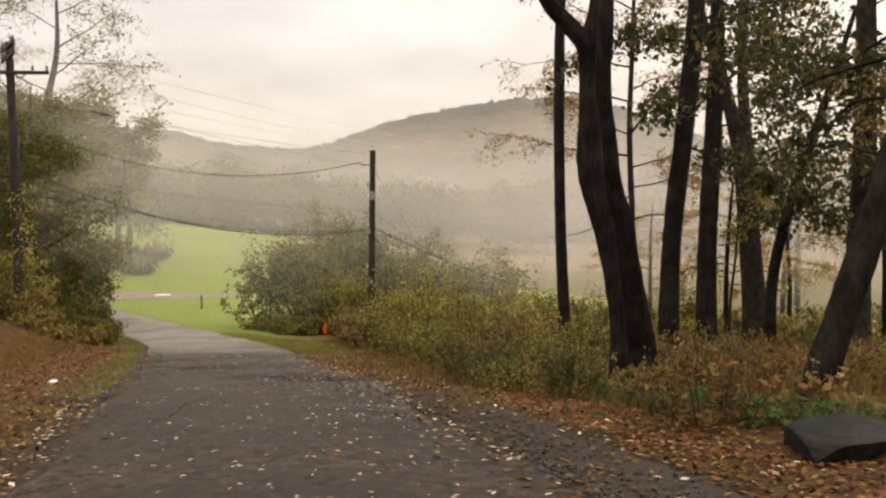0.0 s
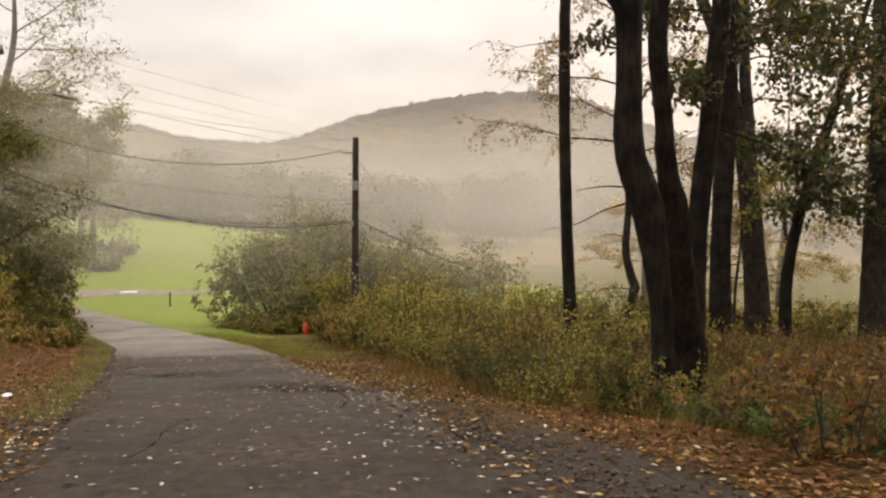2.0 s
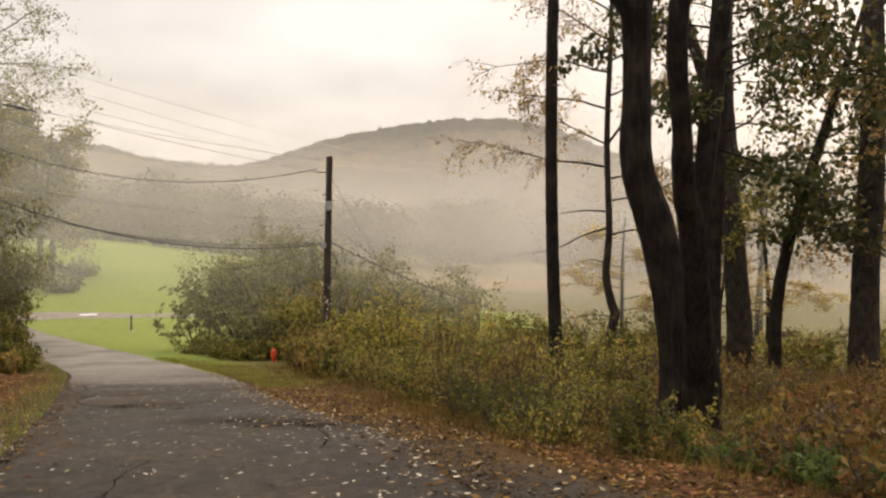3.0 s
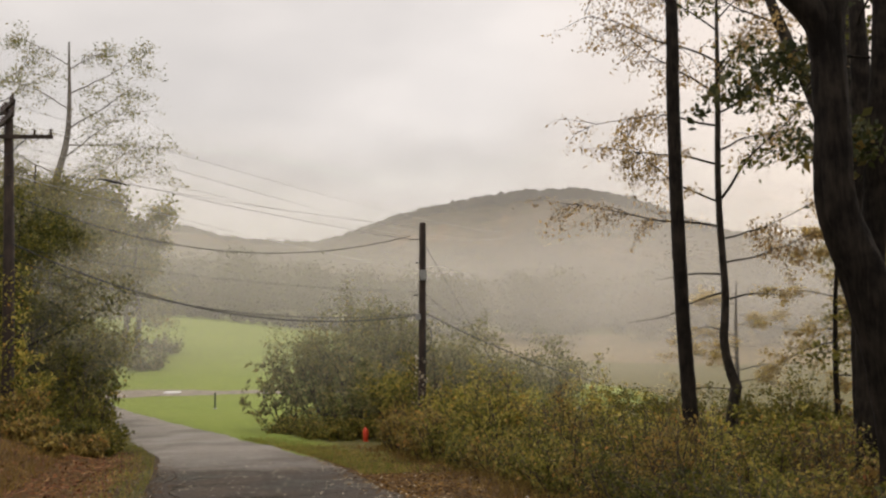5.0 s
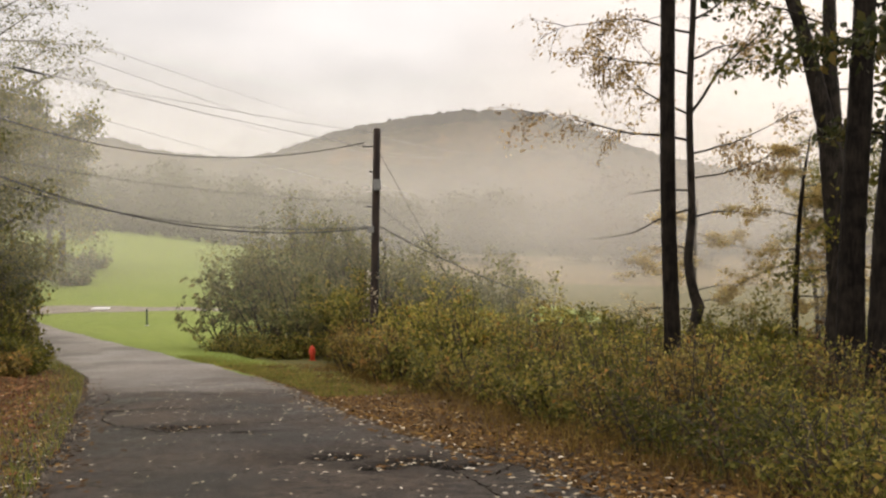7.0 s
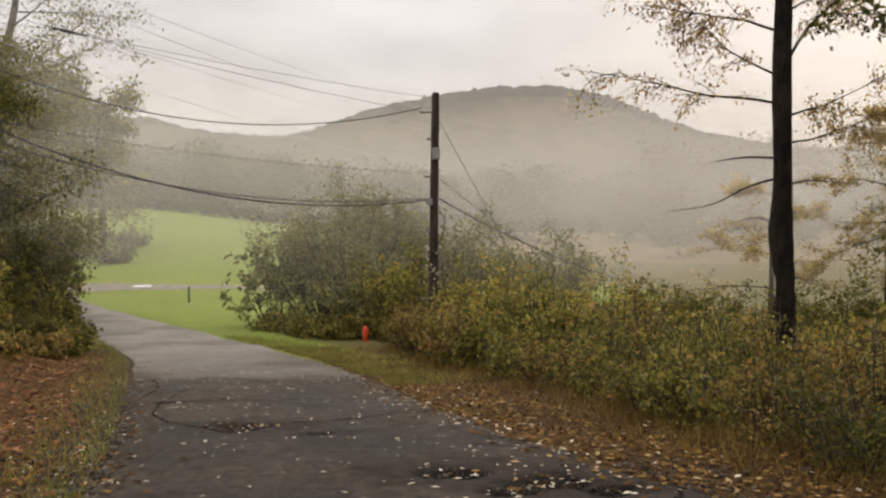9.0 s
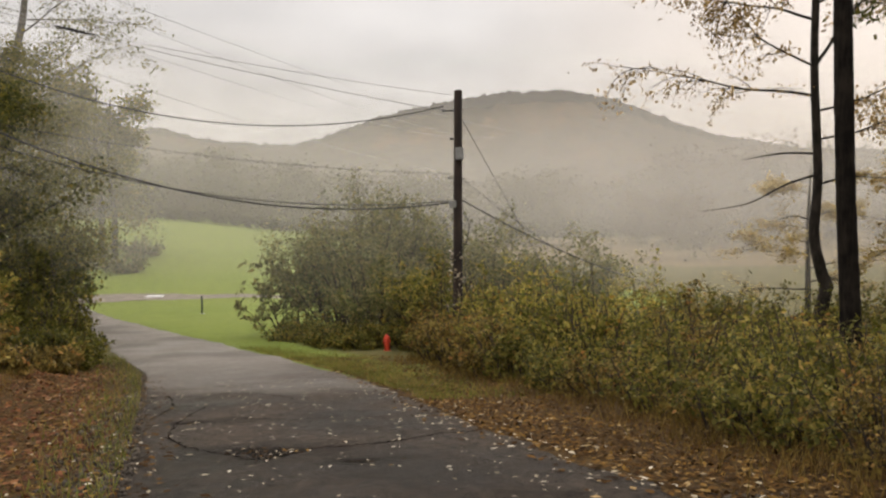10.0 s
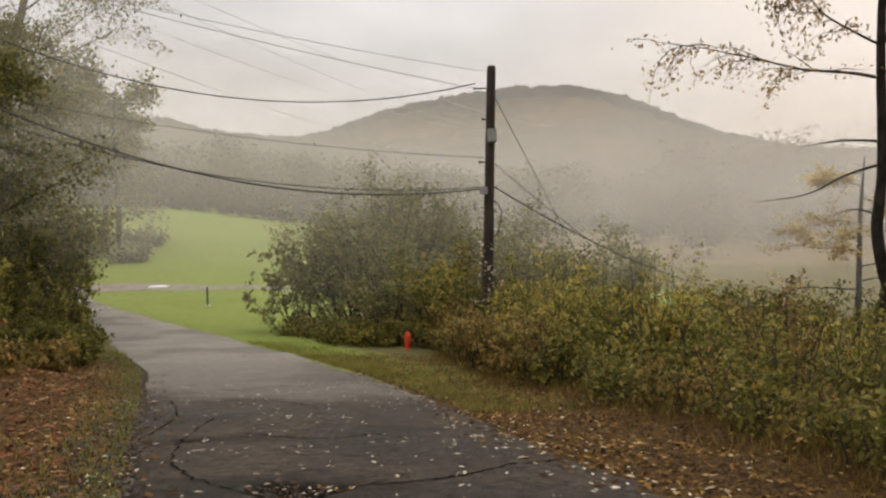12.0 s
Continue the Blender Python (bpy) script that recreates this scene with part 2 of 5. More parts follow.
PALE_WIRE = solid_material("bare_aluminium_wire", (0.16, 0.155, 0.15), (0.24, 0.235, 0.23), 0.6, 20, bump=0.05)
CERAMIC = solid_material("brown_glazed_porcelain", (0.035, 0.02, 0.014), (0.07, 0.04, 0.03), 0.25, 20, bump=0.02)
HYDRANT_RED = solid_material("orange_red_paint", (0.55, 0.05, 0.02), (0.75, 0.09, 0.035), 0.45, 14, bump=0.15)
POST_GREEN = solid_material("dark_green_plastic", (0.012, 0.03, 0.018), (0.022, 0.05, 0.03), 0.5, 10, bump=0.05)
ROCK = solid_material("dark_wet_boulder", (0.006, 0.0055, 0.005), (0.024, 0.021, 0.018), 0.8, 9, bump=1.0, spec=0.12)
GRIT = solid_material("grey_brown_grit", (0.035, 0.029, 0.023), (0.13, 0.108, 0.084), 0.9, 30, spec=0.1)
# the shaded gap of a crack, put into the colour of a flat ribbon
CRACK_DARK = solid_material("crack_dark", (0.012, 0.010, 0.008), (0.030, 0.025, 0.021), 1.0, 30, spec=0.0)
LITTER_WHITE = solid_material("white_paper", (0.6, 0.6, 0.58), (0.8, 0.8, 0.78), 0.7, 30, bump=0.1)

YELLOW_OLIVE = leaf_material("yellow_olive_leaves", [(0, (0.09, 0.11, 0.018)), (0.3, (0.23, 0.22, 0.042)), (0.6, (0.36, 0.31, 0.065)), (0.87, (0.52, 0.41, 0.10)), (1, (0.36, 0.18, 0.03))])
OLIVE = leaf_material("olive_green_leaves", [(0, (0.07, 0.075, 0.014)), (0.5, (0.135, 0.13, 0.024)), (0.85, (0.21, 0.18, 0.036)), (1, (0.28, 0.20, 0.045))])
GREY_GREEN = leaf_material("grey_green_leaves", [(0, (0.09, 0.10, 0.036)), (0.6, (0.20, 0.20, 0.075)), (1, (0.33, 0.265, 0.10))])
DARK_GREEN = leaf_material("dark_green_leaves", [(0, (0.036, 0.045, 0.012)), (0.6, (0.095, 0.095, 0.018)), (0.9, (0.17, 0.15, 0.030)), (1, (0.24, 0.18, 0.04))])
OAK_LEAF = leaf_material("dark_oak_leaves", [(0, (0.022, 0.028, 0.010)), (0.6, (0.050, 0.056, 0.018)), (0.93, (0.10, 0.082, 0.026)), (1, (0.24, 0.15, 0.04))], 0.45)
RUSSET = leaf_material("russet_brown_leaves", [(0, (0.055, 0.034, 0.012)), (0.4, (0.13, 0.075, 0.022)), (0.7, (0.20, 0.115, 0.032)), (0.93, (0.27, 0.185, 0.055)), (1, (0.24, 0.075, 0.04))])
RED_LEAF = leaf_material("faded_red_leaves", [(0, (0.09, 0.025, 0.014)), (0.6, (0.19, 0.06, 0.035)), (1, (0.20, 0.11, 0.04))])
BEECH_YELLOW = leaf_material("pale_yellow_beech_leaves", [(0, (0.34, 0.24, 0.08)), (0.5, (0.52, 0.40, 0.15)), (1, (0.62, 0.52, 0.25))], 0.6)
TAN_SPARSE = leaf_material("tan_hanging_leaves", [(0, (0.15, 0.105, 0.045)), (0.5, (0.33, 0.215, 0.085)), (1, (0.50, 0.35, 0.14))], 0.6)
FRESH_GREEN = leaf_material("fresh_green_weed_leaves", [(0, (0.04, 0.07, 0.014)), (0.6, (0.085, 0.13, 0.026)), (1, (0.15, 0.18, 0.045))])
GRASS = leaf_material("verge_grass_blades", [(0, (0.10, 0.13, 0.022)), (0.5, (0.18, 0.19, 0.04)), (0.8, (0.26, 0.21, 0.06)), (1, (0.26, 0.16, 0.055))])
DRY_GRASS = leaf_material("dry_straw_grass", [(0, (0.09, 0.055, 0.016)), (0.5, (0.17, 0.11, 0.03)), (1, (0.25, 0.18, 0.05))])
FALLEN = leaf_material("fallen_brown_leaves", [(0, (0.020, 0.010, 0.004)), (0.5, (0.062, 0.031, 0.008)), (0.8, (0.125, 0.063, 0.015)), (0.95, (0.24, 0.14, 0.035)), (1, (0.36, 0.26, 0.13))], 0.1, 0.7, 0.06)
BRUSH_GREEN = leaf_material("dull_green_brush_leaves", [(0, (0.06, 0.066, 0.015)), (0.5, (0.17, 0.16, 0.034)), (0.85, (0.32, 0.27, 0.06)), (1, (0.42, 0.27, 0.07))])
BROWN_OLIVE = leaf_material("brown_olive_brush_leaves", [(0, (0.08, 0.058, 0.018)), (0.45, (0.19, 0.14, 0.037)), (0.8, (0.34, 0.26, 0.068)), (1, (0.40, 0.19, 0.055))])
FALLEN_PALE = leaf_material("pale_wet_fallen_leaves", [(0, (0.16, 0.115, 0.06)), (0.4, (0.34, 0.28, 0.18)), (1, (0.56, 0.50, 0.39))], 0.05, 0.35)
FALLEN_RED = leaf_material("red_fallen_leaves", [(0, (0.045, 0.018, 0.010)), (0.5, (0.115, 0.045, 0.020)), (0.85, (0.18, 0.078, 0.032)), (1, (0.28, 0.17, 0.09))], 0.1, 0.7, 0.06)
WOODS_GREEN = leaf_material("far_woods_foliage", [(0, (0.066, 0.062, 0.03)), (0.6, (0.082, 0.075, 0.036)), (1, (0.10, 0.084, 0.04))], 0.55, 0.9)
WOODS_BROWN = leaf_material("far_autumn_foliage", [(0, (0.076, 0.06, 0.036)), (0.6, (0.095, 0.072, 0.042)), (1, (0.125, 0.09, 0.048))], 0.55, 0.9)



def canopy_material():
    """Autumn treetops of a far hillside, in drifts of brown, olive and rust."""
    m, N, L = material("hill_canopy_foliage")
    out = N.new("ShaderNodeOutputMaterial")
    b = N.new("ShaderNodeBsdfPrincipled")
    tc = N.new("ShaderNodeTexCoord")
    big, mid, fine = noise_node(N, L, tc.outputs["Object"], 0.012, 3), noise_node(N, L, tc.outputs["Object"], 0.09, 4, 0.6), noise_node(N, L, tc.outputs["Object"], 0.6, 4, 0.7)
    add = N.new("ShaderNodeMath")
    add.operation = "ADD"
    L.new(big.outputs[0], add.inputs[0])
    L.new(mid.outputs[0], add.inputs[1])
    half = N.new("ShaderNodeMath")
    half.operation, half.inputs[1].default_value = "MULTIPLY", 0.5
    L.new(add.outputs[0], half.inputs[0])
    r = ramp_node(N, [(0.38, (0.038, 0.036, 0.025)), (0.48, (0.066, 0.054, 0.036)), (0.56, (0.095, 0.07, 0.042)), (0.66, (0.16, 0.095, 0.048))])
    L.new(half.outputs[0], r.inputs[0])
    shade = ramp_node(N, [(0.3, (0.6, 0.6, 0.6)), (0.7, (1.2, 1.2, 1.2))])
    L.new(fine.outputs[0], shade.inputs[0])
    c = mix_color(N, L, 0.8, r.outputs[0], shade.outputs[0], "MULTIPLY")
    L.new(c, b.inputs["Base Color"])
    b.inputs["Roughness"].default_value, b.inputs["Specular IOR Level"].default_value = 1.0, 0.0
    L.new(b.outputs[0], out.inputs[0])
    return m


CANOPY = canopy_material()
# near-white for the slab that stands for a bright strip
SLAB_PALE = solid_material("slab_pale_surface", (0.55, 0.54, 0.52), (0.72, 0.71, 0.69), 0.8, 12, bump=0.15)

# ---- mesh helpers ----
def mesh_of(name, V, F, mat, smooth=False):
    """A mesh from vertices (n, 3) and quads (k, 4)."""
    V, F = np.asarray(V, dtype=np.float32), np.asarray(F, dtype=np.int32)
    me = bpy.data.meshes.new(name)
    me.vertices.add(len(V))
    me.vertices.foreach_set("co", V.ravel())
    me.loops.add(F.size)
    me.loops.foreach_set("vertex_index", F.ravel())
    me.polygons.add(len(F))
    me.polygons.foreach_set("loop_start", np.arange(0, F.size, F.shape[1], dtype=np.int32))
    me.polygons.foreach_set("loop_total", np.full(len(F), F.shape[1], dtype=np.int32))
    if smooth:
        me.polygons.foreach_set("use_smooth", np.ones(len(F), dtype=bool))
    me.update(calc_edges=True)
    me.materials.append(mat)
    return me


def part(name, data, parent, label=""):
    ob = new(name, data)
    ob.parent = parent
    return tagged(ob, label)


def thing(name, place, label, category, group="", kind="", data=None):
    ob = new(name, data)
    ob.location = place
    return tagged(ob, label, category, group, kind)


def bm_mesh(name, bm, mat, smooth=False):
    me = bpy.data.meshes.new(name)
    bm.to_mesh(me)
    bm.free()
    me.materials.append(mat)
    if smooth:
        for p in me.polygons:
            p.use_smooth = True
    return me


def smooth_line(points, n):
    """n points on a Catmull-Rom curve through the given ones."""
    P = np.asarray(points, dtype=float)
    if len(P) == 2:
        return P[0] + (P[1] - P[0]) * np.linspace(0, 1, n)[:, None]
    P = np.vstack([2 * P[0] - P[1], P, 2 * P[-1] - P[-2]])
    u = np.linspace(0, len(P) - 3 - 1e-6, n)
    i, f = u.astype(int), (u % 1)[:, None]
    a, b, c, d = P[i], P[i + 1], P[i + 2], P[i + 3]
    return 0.5 * (2 * b + (c - a) * f + (2 * a - 5 * b + 4 * c - d) * f ** 2 + (3 * b - a - 3 * c + d) * f ** 3)


def tube(line, radii, sides=8, rough=0.0, rng=None):
    """Vertices and quads of a tapered tube along a line."""
    P = np.asarray(line, dtype=float)
    n = len(P)
    R = np.interp(np.linspace(0, 1, n), np.linspace(0, 1, len(radii)), radii)
    T = np.gradient(P, axis=0)
    T /= np.linalg.norm(T, axis=1)[:, None] + 1e-9
    ref = np.array([1.0, 0.13, 0.0])
    A = np.cross(T, ref)
    A /= np.linalg.norm(A, axis=1)[:, None] + 1e-9
    B = np.cross(T, A)
    ang = np.linspace(0, 2 * math.pi, sides, endpoint=False)
    rad = R[:, None] * np.ones((1, sides))
    if rough and rng is not None:
        ridge = rng.normal(0, 1, sides)[None, :] * 0.5 + np.cumsum(rng.normal(0, 0.35, (n, sides)), axis=0) * 0.3
        rad = rad * (1 + rough * np.clip(ridge + rng.normal(0, 0.5, (n, sides)), -2, 2))
    V = P[:, None, :] + rad[:, :, None] * (np.cos(ang)[None, :, None] * A[:, None, :] + np.sin(ang)[None, :, None] * B[:, None, :])
    i = np.arange(n - 1)[:, None] * sides
    j = np.arange(sides)[None, :]
    k = (j + 1) % sides
    F = np.stack([i + j, i + k, i + sides + k, i + sides + j], axis=-1).reshape(-1, 4)
    return V.reshape(-1, 3), F


def join(parts):
    V, F, o = [], [], 0
    for v, f in parts:
        V.append(v)
        F.append(f + o)
        o += len(v)
    return np.vstack(V), np.vstack(F)


def leaves(C, size, rng, flat=0.0, droop=0.0, slim=0.5, jitter=0.35):
    """One folded four-cornered leaf at each place in C. flat: 1 lies level; droop: tips hang."""
    n = len(C)
    D = rng.normal(0, 1, (n, 3))
    D[:, 2] = D[:, 2] * (1 - flat) - droop
    D /= np.linalg.norm(D, axis=1)[:, None] + 1e-9
    U = rng.normal(0, 1, (n, 3)) * (1 - flat) + np.array([0, 0, 2.5 * flat])
    S = np.cross(D, U)
    S /= np.linalg.norm(S, axis=1)[:, None] + 1e-9
    Nn = np.cross(S, D)
    s = (size * np.clip(np.exp(rng.normal(0, jitter, n)), 0.5, 1.55))[:, None]
    base, tip = C - D * s * 0.5, C + D * s * 0.5
    mid = C - D * s * 0.06 + Nn * s * (0.10 - 0.07 * flat)
    V = np.stack([base, mid + S * s * slim * 0.5, tip, mid - S * s * slim * 0.5], axis=1).reshape(-1, 3)
    return V, np.arange(4 * n).reshape(-1, 4)


def smoothstep(a, b, x):
    t = np.clip((x - a) / (b - a), 0, 1)
    return t * t * (3 - 2 * t)


# ---- the lie of the land ----
PROFILE_Y = [-60, 0, 10.8, 15.5, 19, 25, 36, 50, 61, 66, 73, 84, 130, 170]
PROFILE_Z = [4.8, 0, -0.86, -1.38, -1.72, -2.35, -3.35, -4.25, -4.72, -4.7, -4.25, -2.9, 0.4, 1.5]
RIGHT_Y = [-30, 0, 5.9, 7.9, 10.4, 13.9, 17.2, 20, 24.2, 28.7, 34.2, 41.2, 49.5, 60, 70]
RIGHT_X = [12.5, 2.75, 1.0, 0.4, -0.3, -0.95, -2.15, -3.2, -4.2, -5.8, -8.1, -11.7, -16.3, -22.6, -28.8]
LEFT_Y = [-30, 0, 6.35, 8.9, 13.9, 18.3, 22, 29.5, 37.5, 47, 59.5, 70]
LEFT_X = [8.3, -1.4, -3.33, -4.05, -5.5, -6.8, -8.0, -10.5, -14.2, -18.6, -24.3, -31]
RIDGE_X = [-900, -420, -300, -190, -157, -129, -102, -78, -54, -22, 9, 48, 92, 128, 167, 195, 255, 330, 450, 900]
RIDGE_Z = [46, 60, 64, 55, 47, 43, 42, 46, 55, 64, 69, 75, 76, 69, 54, 44, 33, 30, 38, 46]


def road_right(y):
    return np.interp(y, RIGHT_Y, RIGHT_X)


def road_left(y):
    return np.interp(y, LEFT_Y, LEFT_X)


def profile(y):
    return sum(np.interp(y + d, PROFILE_Y, PROFILE_Z) for d in (-2, -1, 0, 1, 2)) / 5


def ripple(x, y):
    return np.sin(x * 0.9 + 1.3 * np.sin(y * 0.5)) * np.cos(y * 0.7 + np.sin(x * 0.4)) + 0.5 * np.sin(x * 2.3 + y * 1.7) * np.sin(y * 2.1 - x)


def land(x, y):
    """Height of the ground."""
    x, y = np.asarray(x, dtype=float), np.asarray(y, dtype=float)
    z = profile(y)
    off_r, off_l = x - road_right(y), road_left(y) - x
    off = np.maximum(off_r, off_l)
    z = z + 0.05 * smoothstep(0.3, 2.5, off) * ripple(x, y)
    z = z - 0.3 * smoothstep(2, 11, off_r) * smoothstep(-5, 8, y) * smoothstep(70, 40, y)
    z = z + 1.0 * smoothstep(1.0, 5.5, off_l) * smoothstep(12, 30, y) * smoothstep(58, 44, y)
    z = z - 6.0 * smoothstep(-55, 40, x) * smoothstep(52, 135, y)
    z = z + 1.5 * smoothstep(-18, -50, x) * smoothstep(70, 132, y)
    far = smoothstep(230, 600, y)
    ridge = np.interp(x * 600 / np.maximum(y, 200), RIDGE_X, RIDGE_Z)
    z = z * (1 - far) + ridge * far
    z = z - 60 * smoothstep(650, 1100, y)
    return z


def at(x, y, up=0.0):
    return (x, y, float(land(x, y)) + up)


# ---- ground sheet ----
def build_ground():
    xs = np.unique(np.round(np.concatenate([np.linspace(-2500, -300, 23), np.linspace(-300, -60, 41), np.linspace(-60, -22, 46), np.arange(-22, 14, 0.42), np.linspace(14, 60, 46), np.linspace(60, 300, 41), np.linspace(300, 2500, 23)]), 3))
    ys = np.unique(np.round(np.concatenate([np.linspace(-1500, -60, 18), np.linspace(-60, -4, 50), np.arange(-4, 44, 0.42), np.linspace(44, 130, 90), np.linspace(130, 700, 110), np.linspace(700, 3500, 20)]), 3))
    X, Y = np.meshgrid(xs, ys)
    Z = land(X, Y)
    on_road = (X > road_left(Y) + 0.35) & (X < road_right(Y) - 0.35) & (Y < 69)
    Z = Z - 0.14 * on_road
    V = np.stack([X, Y, Z], axis=-1).reshape(-1, 3)
    ny, nx = X.shape
    i = np.arange(ny - 1)[:, None] * nx
    j = np.arange(nx - 1)[None, :]
    F = np.stack([i + j, i + j + 1, i + nx + j + 1, i + nx + j], axis=-1).reshape(-1, 4)
    me = mesh_of("ground", V, F, GROUND, True)
    x, y = V[:, 0], V[:, 1]
    off_r, off_l = x - road_right(y), road_left(y) - x
    lawn = smoothstep(30, 38, y) * smoothstep(-7.0, -10.0, x) * (off_r > -0.5)
    lawn = np.maximum(lawn, smoothstep(57, 62, y) * smoothstep(-6 - 0.04 * (y - 60), -12 - 0.04 * (y - 60), x)) * smoothstep(165, 135, y + 0.25 * x) * smoothstep(-75, -60, x)
    lawn = np.maximum(lawn, 0.8 * smoothstep(22, 31, y) * smoothstep(3.6, 1.6, off_r) * (off_r > -0.5))
    green_patch = smoothstep(1.2, 0.8, np.hypot((x - 5.5) / 8.0, (y - 68) / 9.0))
    lawn = np.maximum(lawn, green_patch)
    litter = np.maximum(smoothstep(33, 25, y) * (off_r > -1), smoothstep(34, 26, y) * (off_l > -1)) * smoothstep(-40, -20, y)
    litter = np.maximum(litter, smoothstep(30, 24, y) * smoothstep(1, 5, off_r))
    soil = smoothstep(1.8, 0.9, off_r) * smoothstep(13, 9, y) * (off_r > -1) + smoothstep(0.9, 0.3, off_l) * smoothstep(40, 30, y) * (off_l > -1)
    meadow = smoothstep(-2, 10, x) * smoothstep(100, 118, y) * smoothstep(230, 200, y)
    for key, val in (("lawn", lawn), ("litter", litter), ("soil", soil * 0.8), ("meadow", meadow)):
        a = me.attributes.new(key, "FLOAT", "POINT")
        a.data.foreach_set("value", np.asarray(val, dtype=np.float32))
    return tagged(new("ground", me), "damp autumn ground of lawn, leaf litter and meadow rising to wooded hills", "ground", kind="structure")


ground = build_ground()

# ---- road ----
HOLES = [(-2.95, 15.5, 0.5, 0.35, 0.035), (-2.3, 15.2, 0.55, 0.4, 0.04), (-1.8, 14.9, 0.35, 0.35, 0.035), (-2.6, 14.8, 0.3, 0.2, 0.03), (-5.62, 18.4, 0.36, 0.26, 0.045), (-5.2, 18.25, 0.42, 0.24, 0.045), (-5.4, 18.05, 0.3, 0.2, 0.04), (-6.9, 20.8, 0.45, 0.16, 0.025), (-4.4, 17.6, 0.22, 0.12, 0.02)]


def build_road():
    rng = np.random.default_rng(4)
    ys = np.concatenate([np.arange(-30, 3, 0.5), np.arange(3, 26, 0.07), np.arange(26, 69, 0.3)])
    U = np.linspace(0, 1, 49)
    wob = np.interp(ys, ys[::3], rng.normal(0, 0.035, len(ys[::3]))) + 0.06 * np.sin(ys * 1.1) + 0.04 * np.sin(ys * 2.7)
    wob2 = np.interp(ys, ys[::3], rng.normal(0, 0.04, len(ys[::3]))) + 0.06 * np.sin(ys * 0.9 + 2) + 0.04 * np.sin(ys * 3.1)
    xl, xr = road_left(ys) + wob, road_right(ys) + wob2
    X = xl[:, None] + (xr - xl)[:, None] * U[None, :]
    Y = ys[:, None] + 0 * X
    Z = land(X, Y) + 0.02 + 0.035 * (1 - (2 * U[None, :] - 1) ** 2)
    Z = Z - 0.05 * (np.abs(2 * U[None, :] - 1) > 0.999)
    Z = Z + 0.006 * ripple(X * 0.8, Y * 0.8)
    hole = np.zeros_like(X)
    ang_noise = ripple(X * 3.1, Y * 3.1) * 0.2 + ripple(X * 7, Y * 7) * 0.13
    for hx, hy, a, b, d in HOLES:
        r = np.hypot((X - hx) / a, (Y - hy) / b) + ang_noise
        k = smoothstep(1.0, 0.62, r + 0.25 * np.abs(ripple(X * 4.3 + 1, Y * 4.3)))
        stain = 0.45 * smoothstep(2.6, 0.9, r * 0.8 + 0.5 * np.abs(ripple(X * 1.9, Y * 1.9)))
        hole = np.maximum(hole, np.maximum(k, stain))
        Z = Z - d * k
    V = np.stack([X, Y, Z], axis=-1).reshape(-1, 3)
    nx = len(U)
    i = np.arange(len(ys) - 1)[:, None] * nx
    j = np.arange(nx - 1)[None, :]
    F = np.stack([i + j, i + j + 1, i + nx + j + 1, i + nx + j], axis=-1).reshape(-1, 4)
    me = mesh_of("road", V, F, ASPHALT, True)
    # older surface starts near 25 m; a ramp adds paleness up to 38 m
    old_far = smoothstep(23.6, 25.4, Y + 0.25 * (X + 7) + 0.8 * ripple(X, Y) + 0.3 * ripple(X * 3, Y * 3)) * 0.42 + 0.58 * smoothstep(24, 38, Y)
    old_far = np.clip(old_far * (1 - 0.35 * smoothstep(0.1, 0.7, ripple(X * 0.6, Y * 0.5))), 0, 1)
    a = me.attributes.new("old_far", "FLOAT", "POINT")
    a.data.foreach_set("value", old_far.ravel().astype(np.float32))
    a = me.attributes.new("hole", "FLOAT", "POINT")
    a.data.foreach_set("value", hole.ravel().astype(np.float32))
    return tagged(new("road", me), "narrow wet asphalt lane, worn, cracked and potholed, strewn with leaves", "road", kind="structure")


road = build_road()


def road_top(x, y):
    u = (x - road_left(y)) / (road_right(y) - road_left(y))
    return land(x, y) + 0.02 + 0.035 * (1 - (2 * u - 1) ** 2) + 0.006 * ripple(x * 0.8, y * 0.8)


def crack(points, width, seed):
    """A thin ragged crack in the asphalt, drawn as a flat dark ribbon just above it."""
    rng = np.random.default_rng(seed)
    P = smooth_line([(*p, 0) for p in points], 50)
    P[:, :2] += rng.normal(0, 0.018, (50, 2))
    T = np.gradient(P, axis=0)
    T /= np.linalg.norm(T, axis=1)[:, None]
    S = np.stack([-T[:, 1], T[:, 0], 0 * T[:, 0]], axis=1) * (width * rng.uniform(0.15, 1.0, 50))[:, None]
    A, B = P + S / 2, P - S / 2
    for Q in (A, B):
        Q[:, 2] = road_top(Q[:, 0], Q[:, 1]) + 0.006
    V = np.stack([A, B], axis=1).reshape(-1, 3)
    i = 2 * np.arange(49)
    F = np.stack([i, i + 1, i + 3, i + 2], axis=-1)
    part("crack", mesh_of("crack", V, F, CRACK_DARK), road)


crack([(-3.35, 11.6), (-3.38, 10.8), (-3.25, 9.9), (-3.3, 9.3)], 0.026, 1)
crack([(-7.2, 22.6), (-7.1, 20.8), (-6.75, 19.4), (-6.2, 18.6), (-5.6, 18.0)], 0.042, 2)
crack([(-5.0, 18.3), (-4.2, 18.6), (-3.6, 19.2), (-3.2, 19.4)], 0.06, 3)
crack([(-8.5, 24.0), (-7.4, 24.4), (-6.6, 24.1), (-6.0, 23.4)], 0.042, 4)
crack([(-8.9, 25.3), (-7.2, 26.2), (-5.9, 26.6)], 0.042, 5)
crack([(-6.6, 21.2), (-5.6, 20.7), (-4.9, 21.0)], 0.04, 6)
crack([(-2.0, 15.0), (-1.7, 13.6), (-1.65, 12.4)], 0.035, 7)
